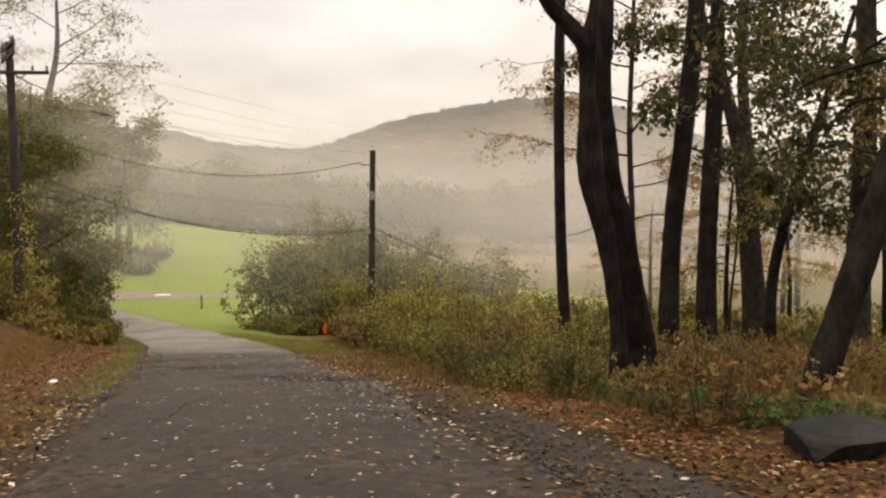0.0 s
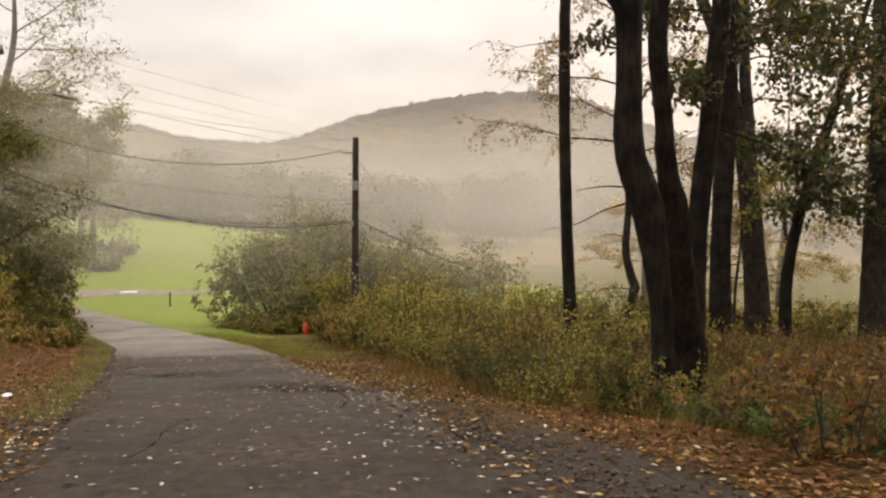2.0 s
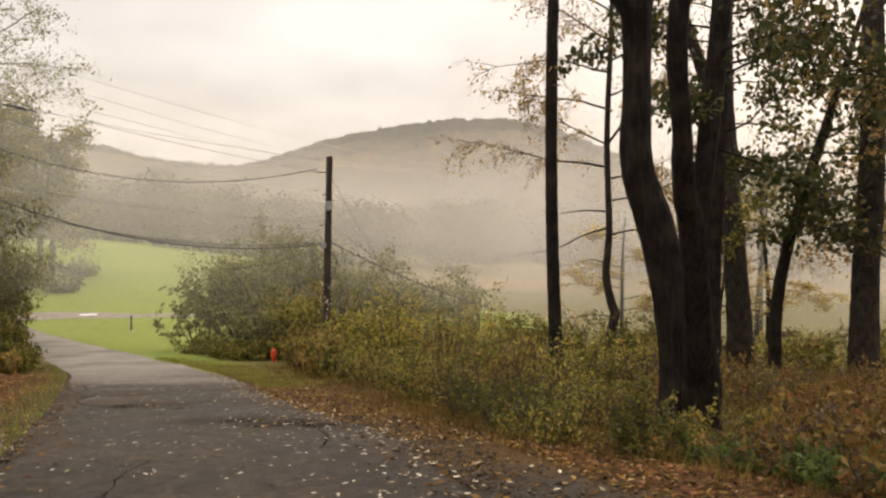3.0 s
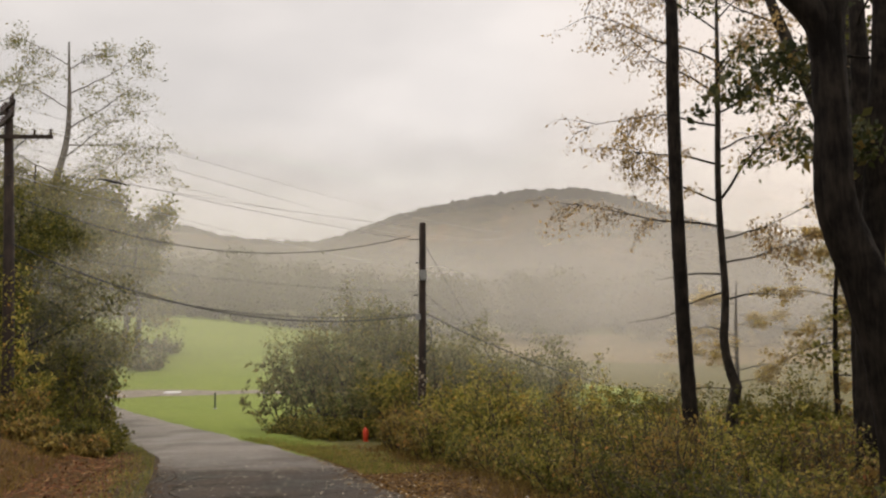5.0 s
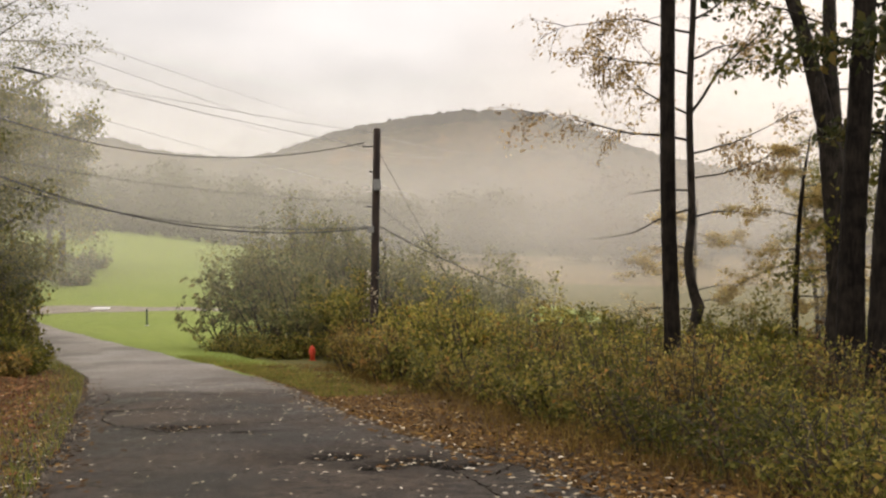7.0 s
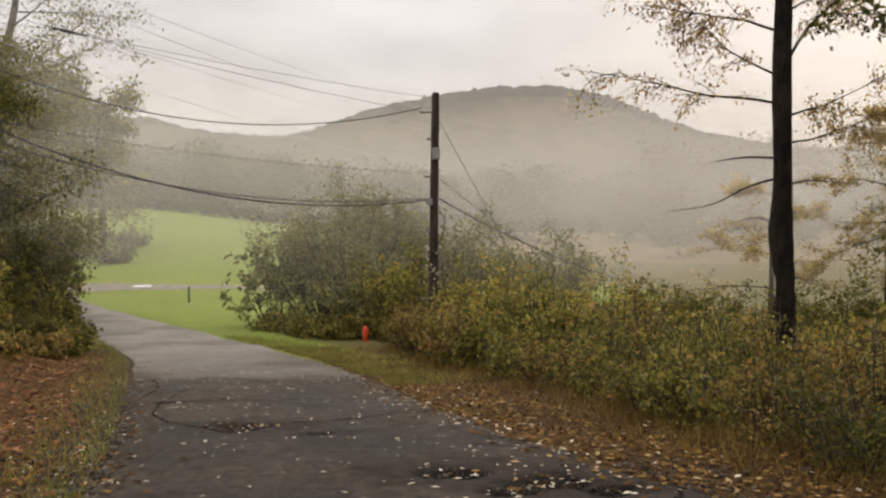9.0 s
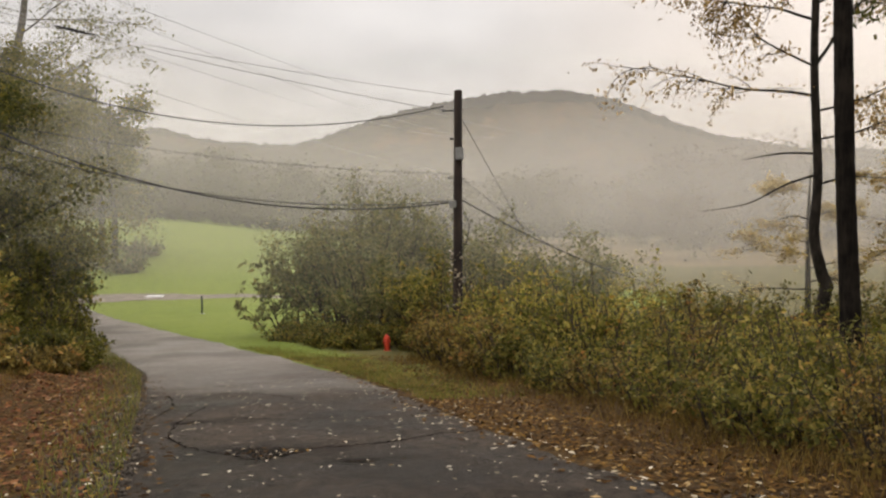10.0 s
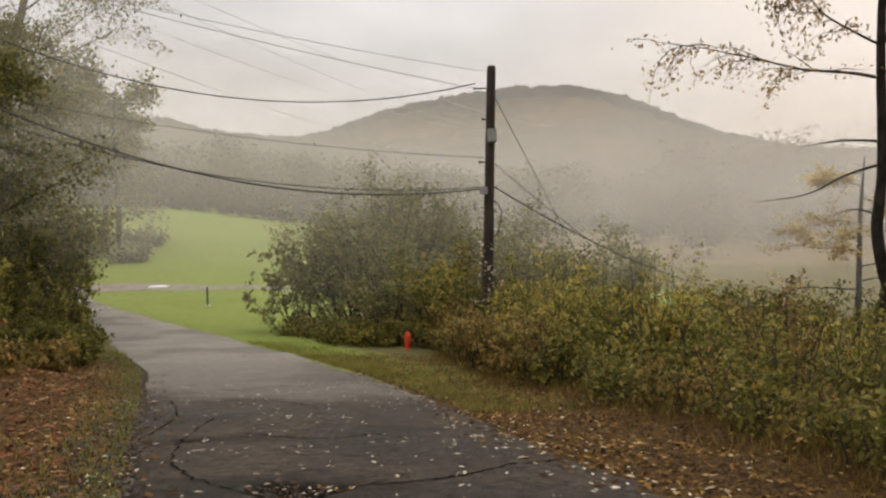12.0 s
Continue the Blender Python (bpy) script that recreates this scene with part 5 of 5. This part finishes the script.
def service_pole():
    """The shorter pole beside the brush, with its boxes and brackets."""
    x, y, z = at(-2.97, 33.7, -0.3)
    ob = thing("utility_pole", (x, y, z), "short dark wooden utility pole rising from the roadside brush", "utility pole")
    h = 4.42 - z
    lean = 0.2
    rng = np.random.default_rng(71)
    part("pole", mesh_of("pole", *tube([(0, 0, 0), (lean * 0.5, 0, h * 0.5), (lean, 0, h)], [0.15, 0.13, 0.115], 14, 0.02, rng), POLE_WOOD, True), ob)
    bm = bmesh.new()
    cylinder(bm, (lean, 0, h - 0.005), (lean, 0, h + 0.03), 0.115, 0.09)
    part("cap", bm_mesh("cap", bm, POLE_WOOD), ob)

    def axis(up):
        return lean * up / h

    up = 2.62 - z
    bm = bmesh.new()
    block(bm, (axis(up) + 0.03, -0.19, up), (0.24, 0.14, 0.36), 0, 0.015)
    box = part("meter_box", bm_mesh("meter_box", bm, GREY_METAL), ob, "grey metal box with a pale lid")
    bm = bmesh.new()
    block(bm, (axis(up) + 0.03, -0.275, up - 0.03), (0.19, 0.03, 0.24), 0, 0.008)
    part("lid", bm_mesh("lid", bm, GREY_METAL), box)
    up = 1.2 - z
    bm = bmesh.new()
    block(bm, (axis(up) - 0.15, -0.1, up), (0.2, 0.14, 0.2), 0, 0.012)
    part("splice_box", bm_mesh("splice_box", bm, GREY_METAL), ob, "small grey splice box")
    for up, length in ((h - 0.55, 0.32), (h - 1.35, 0.1), (1.95 - z, 0.16)):
        bm = bmesh.new()
        cylinder(bm, (axis(up) - 0.1, 0, up), (axis(up) - 0.1 - length, 0, up), 0.02, 0.02, 8)
        bmesh.ops.create_uvsphere(bm, u_segments=8, v_segments=6, radius=0.04, matrix=Matrix.Translation((axis(up) - 0.1 - length, 0, up)))
        part("line_bracket", bm_mesh("line_bracket", bm, DARK_METAL), ob)
    bm = bmesh.new()
    pts = [(axis(0.4) + 0.12, -0.08, 0.4), (axis(3) + 0.11, -0.09, 3.0), (axis(4.3) + 0.1, -0.09, 4.3)]
    for p0, p1 in zip(pts, pts[1:]):
        cylinder(bm, p0, p1, 0.028, 0.028, 8)
    part("conduit", bm_mesh("conduit", bm, DARK_METAL), ob)
    P = smooth_line([(axis(4.3) + 0.13, -0.05, 4.5), (axis(4.3) + 0.32, -0.05, 4.2), (axis(4) + 0.25, -0.05, 3.7), (axis(3.6) + 0.12, -0.05, 3.5)], 14)
    part("drip_loop", mesh_of("drip_loop", *tube(P, [0.016, 0.016], 6), WIRE_MAT, True), ob)
    C = np.stack([rng.normal(0.06, 0.14, 150), rng.normal(-0.1, 0.12, 150), rng.uniform(0.8, 3.4, 150)], axis=1)
    part("vine", mesh_of("vine", *leaves(C, 0.09, rng, 0, 0.5, 0.7), FALLEN_PALE), ob, "pale leaves of a thin climbing vine")
    return ob


line_pole()
service_pole()


def wire(name, p0, p1, sag, r, mat, label, group="overhead wires", n=40):
    u = np.linspace(0, 1, n)[:, None]
    P = np.asarray(p0) * (1 - u) + np.asarray(p1) * u
    P[:, 2] -= (4 * sag * u * (1 - u))[:, 0]
    P0 = P[0].copy()
    thing(name, tuple(P0), label, "wire", group, data=mesh_of(name, *tube(P - P0, [r, r], 5), mat, True))


wire("telephone_cable", (-16.02, 31.45, 5.48), (-3.2, 33.7, 4.0), 1.17, 0.016, WIRE_MAT, "black overhead cable sagging between the poles")
wire("telephone_cable", (-16.02, 31.45, 3.92), (-3.1, 33.7, 1.25), 1.05, 0.022, WIRE_MAT, "heavy black overhead cable sagging between the poles")
wire("telephone_cable", (-16.15, 31.45, 3.46), (-3.1, 33.8, 1.3), 0.78, 0.014, WIRE_MAT, "thin black overhead cable sagging between the poles")
wire("telephone_cable", (-16.02, 31.45, 3.78), (-3.0, 33.7, 2.07), 0.3, 0.008, WIRE_MAT, "thin overhead wire between the poles")
wire("power_line", (-16.02, 31.45, 6.77), (-3.2, 33.7, 3.87), 0.16, 0.008, PALE_WIRE, "thin overhead wire between the poles")
for x0, z0, x1, z1 in ((-16.0, 6.1, 8.0, 8.7), (-17.3, 7.5, 7.5, 14.4), (-14.8, 7.5, 9.5, 14.5), (-16.0, 8.4, 17.0, 15.0)):
    wire("power_line", (x0, 31.35, z0), (x1, 150, z1), 1.6, 0.009, PALE_WIRE, "thin power line running high across the valley", n=60)
thing("line_splice", (-12.25, 30.46, 5.62), "dark sleeve on a thin overhead wire above the lane", "wire splice", "overhead wires", data=mesh_of("line_splice", *tube([(-0.45, -0.05, 0.1), (-0.2, -0.02, 0.04), (-0.05, 0, 0.0), (0.2, 0.03, -0.06), (0.5, 0.06, -0.13)], [0.012, 0.03, 0.045, 0.03, 0.012], 8), WIRE_MAT, True))
wire("power_line", (-16.02, 31.45, 6.3), (-12.25, 30.46, 5.62), 0.02, 0.008, WIRE_MAT, "thin overhead wire to the splice", n=10)
wire("power_line", (-12.25, 30.46, 5.62), (-3.0, 33.6, 4.3), 0.1, 0.007, PALE_WIRE, "thin overhead wire from the splice to the pole", n=20)
wire("guy_wire", (-2.72, 33.7, 3.7), (0.9, 35.2, -2.9), 0.0, 0.010, DARK_METAL, "taut steel guy wire from the pole to the ground", n=8)
wire("service_drop", (-2.8, 33.7, 1.35), (4.8, 40.5, -1.9), 0.25, 0.02, WIRE_MAT, "black service cable sloping down into the valley")
wire("service_drop", (-2.8, 33.7, 2.0), (0.2, 36.0, -0.2), 0.05, 0.010, WIRE_MAT, "thin black service wire sloping down", n=20)


# ---- hydrant, marker post, boulder, litter ----
def hydrant():
    ob = thing("fire_hydrant", at(-5.12, 36.1, -0.03), "small orange-red fire hydrant at the edge of the brush", "hydrant")
    bm = bmesh.new()
    prof = [(0.0, 0.14), (0.05, 0.14), (0.06, 0.10), (0.40, 0.095), (0.42, 0.125), (0.46, 0.125), (0.47, 0.105)]
    for (z0, r0), (z1, r1) in zip(prof, prof[1:]):
        bmesh.ops.create_cone(bm, cap_ends=True, segments=16, radius1=r0, radius2=r1, depth=max(z1 - z0, 0.001), matrix=Matrix.Translation((0, 0, (z0 + z1) / 2)))
    part("barrel", bm_mesh("barrel", bm, HYDRANT_RED, True), ob)
    bm = bmesh.new()
    bmesh.ops.create_uvsphere(bm, u_segments=14, v_segments=8, radius=0.105, matrix=Matrix.Translation((0, 0, 0.47)) @ Matrix.Diagonal((1, 1, 0.95, 1)))
    cylinder(bm, (0, 0, 0.55), (0, 0, 0.62), 0.03, 0.025, 5)
    part("bonnet", bm_mesh("bonnet", bm, HYDRANT_RED, True), ob)
    for d in ((1, 0), (-1, 0), (0, -1)):
        bm = bmesh.new()
        cylinder(bm, (d[0] * 0.08, d[1] * 0.08, 0.34), (d[0] * 0.11, d[1] * 0.11, 0.34), 0.045, 0.045, 10)
        cylinder(bm, (d[0] * 0.11, d[1] * 0.11, 0.34), (d[0] * 0.13, d[1] * 0.13, 0.34), 0.055, 0.05, 6)
        part("outlet_cap", bm_mesh("outlet_cap", bm, HYDRANT_RED), ob)
    ob.scale = (0.88, 0.88, 0.92)


hydrant()


def marker_post():
    ob = thing("marker_post", at(-18.25, 62.9, -0.02), "slim dark green marker post standing in the lawn", "post")
    bm = bmesh.new()
    block(bm, (0, 0, 0.55), (0.11, 0.06, 1.1), 0, 0.012)
    part("shaft", bm_mesh("shaft", bm, POST_GREEN), ob)
    bm = bmesh.new()
    block(bm, (0, 0, 1.11), (0.12, 0.07, 0.04), 0, 0.01)
    part("top_cap", bm_mesh("top_cap", bm, POST_GREEN), ob)
    bm = bmesh.new()
    cylinder(bm, (0, 0, 0), (0, 0, 0.06), 0.16, 0.13, 14)
    part("footing", bm_mesh("footing", bm, GREY_METAL), ob, "pale concrete footing")


marker_post()


def boulder(x, y, size, seed, label):
    rng = np.random.default_rng(seed)
    bm = bmesh.new()
    bmesh.ops.create_icosphere(bm, subdivisions=4, radius=1.0)
    planes = [(Vector(rng.normal(0, 1, 3)).normalized(), rng.uniform(0.62, 0.85)) for k in range(9)] + [(Vector((0.1, -0.2, 1)).normalized(), 0.6)]
    for v in bm.verts:
        for nrm, d in planes:
            over = v.co.dot(nrm) - d
            if over > 0:
                v.co -= nrm * over
        v.co *= 1 + 0.03 * noise.noise(v.co * 2.3 + Vector((seed, 0, 0))) + 0.02 * noise.noise(v.co * 7)
        v.co = Vector((v.co.x * size[0], v.co.y * size[1], v.co.z * size[2]))
    ob = thing("boulder", at(x, y, size[2] * 0.35), label, "boulder", data=bm_mesh("boulder", bm, ROCK))
    ob.rotation_euler = (0, 0, rng.uniform(0, 1))


boulder(3.44, 7.3, (0.84, 0.5, 0.24), 5, "flat-topped dark wet boulder at the edge of the leaf litter")


def litter_bits():
    bm = bmesh.new()
    bmesh.ops.create_icosphere(bm, subdivisions=2, radius=0.075)
    for v in bm.verts:
        v.co *= 1 + 0.5 * noise.noise(v.co * 30)
        v.co.z *= 0.6
    thing("crumpled_paper", at(-7.2, 15.3, 0.04), "small crumpled white paper in the leaf litter", "litter", data=bm_mesh("crumpled_paper", bm, LITTER_WHITE))


litter_bits()


# ---- fallen leaves and grass ----
def scatter(name, xs, ys, size, mat, seed, label, category, on_road=False, up=0.012, slim=0.6, tilt=0.88):
    rng = np.random.default_rng(seed)
    z = road_top(xs, ys) if on_road else land(xs, ys)
    V, F = leaves(np.stack([xs, ys, z + up], axis=1), size, rng, tilt, 0, slim)
    return thing(name, (0, 0, 0), label, category, kind="stuff", data=mesh_of(name, V, F, mat))


q = np.random.default_rng(80)
n = 1050
ys = -3 + 30 * q.uniform(0, 1, n) ** 0.9
u = q.uniform(0, 1, n)
u = np.where(q.uniform(0, 1, n) < 0.4, u ** 0.5, u)
scatter("road_leaves", road_left(ys) + u * (road_right(ys) - road_left(ys)), ys, 0.057, FALLEN_PALE, 81, "pale wet leaves scattered over the asphalt", "fallen leaves", True, 0.012, 0.46, 0.97)
n = 900
ys = 3 + 26 * q.uniform(0, 1, n)
u = np.where(q.uniform(0, 1, n) < 0.6, 1 - np.abs(q.normal(0, 0.07, n)), np.abs(q.normal(0, 0.06, n)))
scatter("road_edge_leaves", road_left(ys) + u * (road_right(ys) - road_left(ys)), ys, 0.08, FALLEN, 82, "brown leaves gathered along the road's edges", "fallen leaves", True, 0.014, 0.6, 0.93)
n = 46000
ys = -4 + 38 * q.uniform(0, 1, n) ** 1.05
d = np.abs(q.normal(0, 2.2, n)) + 0.02
keep = (d > 1.1) | (ys > 13) | (q.uniform(0, 1, n) < 0.13)
ys, d = ys[keep], d[keep]
scatter("verge_leaves", road_right(ys) + d, ys, 0.062, FALLEN, 83, "thick brown and orange leaf litter on the verge", "fallen leaves", up=0.02, tilt=0.8)
n = 30000
ys = -4 + 38 * q.uniform(0, 1, n) ** 1.1
d = np.abs(q.normal(0, 2.4, n)) + 0.02
scatter("verge_leaves", road_left(ys) - d, ys, 0.060, FALLEN, 84, "thick brown leaf litter on the verge", "fallen leaves", up=0.02, tilt=0.8)
n = 5200
ys = q.uniform(12, 33, n)
d = np.abs(q.normal(2.0, 1.2, n)) + 0.3
scatter("red_leaves", road_left(ys) - d, ys, 0.09, FALLEN_RED, 85, "red fallen leaves along the verge", "fallen leaves", up=0.025, tilt=0.8)
q3 = np.random.default_rng(96)
n = 2600
ys = 2 + 11 * q3.uniform(0, 1, n)
d = 1.3 + np.abs(q3.normal(0.8, 1.1, n)) + 0.25 * smoothstep(9, 4, ys)
scatter("red_leaves", road_right(ys) + d, ys, 0.062, FALLEN_RED, 97, "red-brown fallen leaves near the boulder", "fallen leaves", up=0.03, tilt=0.8)
n = 190
ys = 7 + 15 * q3.uniform(0, 1, n)
u = 1 - np.abs(q3.normal(0, 0.10, n)) + 0.03
scatter("road_leaves", road_left(ys) + u * (road_right(ys) - road_left(ys)), ys, 0.062, FALLEN_PALE, 98, "pale wet leaves drifted along the road's edge", "fallen leaves", True, 0.013, 0.5, 0.95)
n = 150
ys = 4 + 16 * q3.uniform(0, 1, n)
u = np.abs(q3.normal(0, 0.05, n)) - 0.09
scatter("road_leaves", road_left(ys) + u * (road_right(ys) - road_left(ys)), ys, 0.06, FALLEN_PALE, 99, "pale wet leaves drifted along the road's edge", "fallen leaves", True, 0.02, 0.5, 0.92)
n = 170
ys = 2 + 24 * q.uniform(0, 1, n)
d = np.abs(q.normal(0, 1.6, n)) + 0.02
ys_pale, d_pale = ys, d
scatter("pale_verge_leaves", road_right(ys) + d, ys, 0.06, FALLEN_PALE, 86, "pale leaves on the verge", "fallen leaves", up=0.03, tilt=0.85)
q2 = np.random.default_rng(89)
hx, hy = np.repeat([h[0] for h in HOLES], 6), np.repeat([h[1] for h in HOLES], 6)
scatter("pothole_leaves", hx + q2.normal(0, 0.27, len(hx)), hy + q2.normal(0, 0.22, len(hx)), 0.055, FALLEN_PALE, 95, "pale wet leaves caught in the potholes", "fallen leaves", True, -0.012, 0.6, 0.9)
hx, hy = np.repeat([h[0] for h in HOLES], 16), np.repeat([h[1] for h in HOLES], 16)
scatter("pothole_leaves", hx + q2.normal(0, 0.3, len(hx)), hy + q2.normal(0, 0.24, len(hx)), 0.06, FALLEN, 94, "brown wet leaves caught in the potholes", "fallen leaves", True, -0.008, 0.6, 0.85)


def stones(name, xs, ys, size, mat, seed, label, on_road=False, up=0.0):
    """Loose angular stones, each an uneven eight-sided lump."""
    rng = np.random.default_rng(seed)
    n = len(xs)
    z = (road_top(xs, ys) if on_road else land(xs, ys)) + up
    r = size * np.exp(rng.normal(0, 0.4, n))
    C = np.stack([xs, ys, z + 0.25 * r], axis=1)
    D = np.array([(1, 0, 0), (0, 1, 0), (-1, 0, 0), (0, -1, 0), (0, 0, 0.7), (0, 0, -0.7)])
    V = C[:, None, :] + r[:, None, None] * (D[None] * rng.uniform(0.6, 1.3, (n, 6, 1)) + rng.normal(0, 0.12, (n, 6, 3)))
    T = np.array([(0, 1, 4), (1, 2, 4), (2, 3, 4), (3, 0, 4), (1, 0, 5), (2, 1, 5), (3, 2, 5), (0, 3, 5)])
    F = (np.arange(n)[:, None, None] * 6 + T[None]).reshape(-1, 3)
    thing(name, (0, 0, 0), label, "gravel", kind="stuff", data=mesh_of(name, V.reshape(-1, 3), F, mat))


hx, hy = np.repeat([h[0] for h in HOLES], 46), np.repeat([h[1] for h in HOLES], 46)
ha, hb = np.repeat([h[2] for h in HOLES], 46), np.repeat([h[3] for h in HOLES], 46)
stones("pothole_grit", hx + ha * q2.normal(0, 0.6, len(hx)), hy + hb * q2.normal(0, 0.6, len(hx)), 0.013, GRIT, 61, "broken asphalt and grit in the potholes", True, -0.022)
n = 7000
gy = q2.uniform(11, 34, n)
stones("verge_gravel", road_left(gy) - np.abs(q2.normal(0, 0.42, n)) + 0.05, gy, 0.017, GRIT, 62, "grey gravel along the road's crumbling edge", up=0.012)
n = 2600
gy = q2.uniform(3, 16, n)
stones("verge_gravel", road_right(gy) + np.abs(q2.normal(0, 0.5, n)) - 0.05, gy, 0.015, GRIT, 63, "dark gravel along the road's crumbling edge", up=0.012)
ys, d = ys_pale, d_pale
scatter("pale_verge_leaves", road_left(ys) - d, ys, 0.06, FALLEN_PALE, 87, "pale leaves on the verge", "fallen leaves", up=0.03, tilt=0.85)
n = 9000
xs, ys = q.uniform(3, 16, n), q.uniform(6, 26, n)
scatter("woodland_leaves", xs, ys, 0.10, FALLEN, 88, "brown leaf litter on the woodland floor", "fallen leaves", up=0.03, tilt=0.7)


def grass(name, xs, ys, height, mat, seed, label):
    """Upright curved blades."""
    rng = np.random.default_rng(seed)
    n = len(xs)
    base = np.stack([xs, ys, land(xs, ys)], axis=1)
    a = rng.uniform(0, 2 * math.pi, n)
    S = np.stack([np.cos(a), np.sin(a), 0 * a], axis=1) * 0.006
    h = (height * np.exp(rng.normal(0, 0.35, n)))[:, None]
    bend = rng.normal(0, 0.35, (n, 3)) * np.array([1, 1, 0]) * h
    V = np.stack([base - S, base + S, base + S * 0.3 + bend + np.array([0, 0, 1]) * h, base - S * 0.3 + bend + np.array([0, 0, 1]) * h], axis=1).reshape(-1, 3)
    thing(name, (0, 0, 0), label, "grass", kind="stuff", data=mesh_of(name, V, np.arange(4 * n).reshape(-1, 4), mat))


n = 9000
ys = 39 - 16 * q.uniform(0, 1, n) ** 0.8
d = np.abs(q.normal(0, 0.9, n)) + 0.05
grass("verge_grass", road_right(ys) + d, ys, 0.07, GRASS, 90, "short green grass along the road's edge")
n = 3600
ys = q.uniform(12, 36, n)
d = np.abs(q.normal(0, 0.5, n)) + 0.05
grass("verge_grass", road_left(ys) - d, ys, 0.09, GRASS, 91, "short green grass along the road's edge")
n = 7000
ys = q.uniform(9, 34, n)
xs = np.interp(ys, EDGE_Y, EDGE_X) + q.normal(0.3, 0.5, n)
grass("dry_grass", xs, ys, 0.15, DRY_GRASS, 92, "dry straw-coloured grass at the foot of the brush")
n = 9000
xs, ys = q.uniform(3.5, 15, n), q.uniform(8.5, 26, n)
grass("dry_grass", xs, ys, 0.4, DRY_GRASS, 93, "dry grass on the woodland floor")
n = 4500
ys = q.uniform(18, 36, n)
grass("dry_grass", road_left(ys) - 2.4 - np.abs(q.normal(0, 1.5, n)), ys, 0.14, DRY_GRASS, 94, "dry grass along the bank")
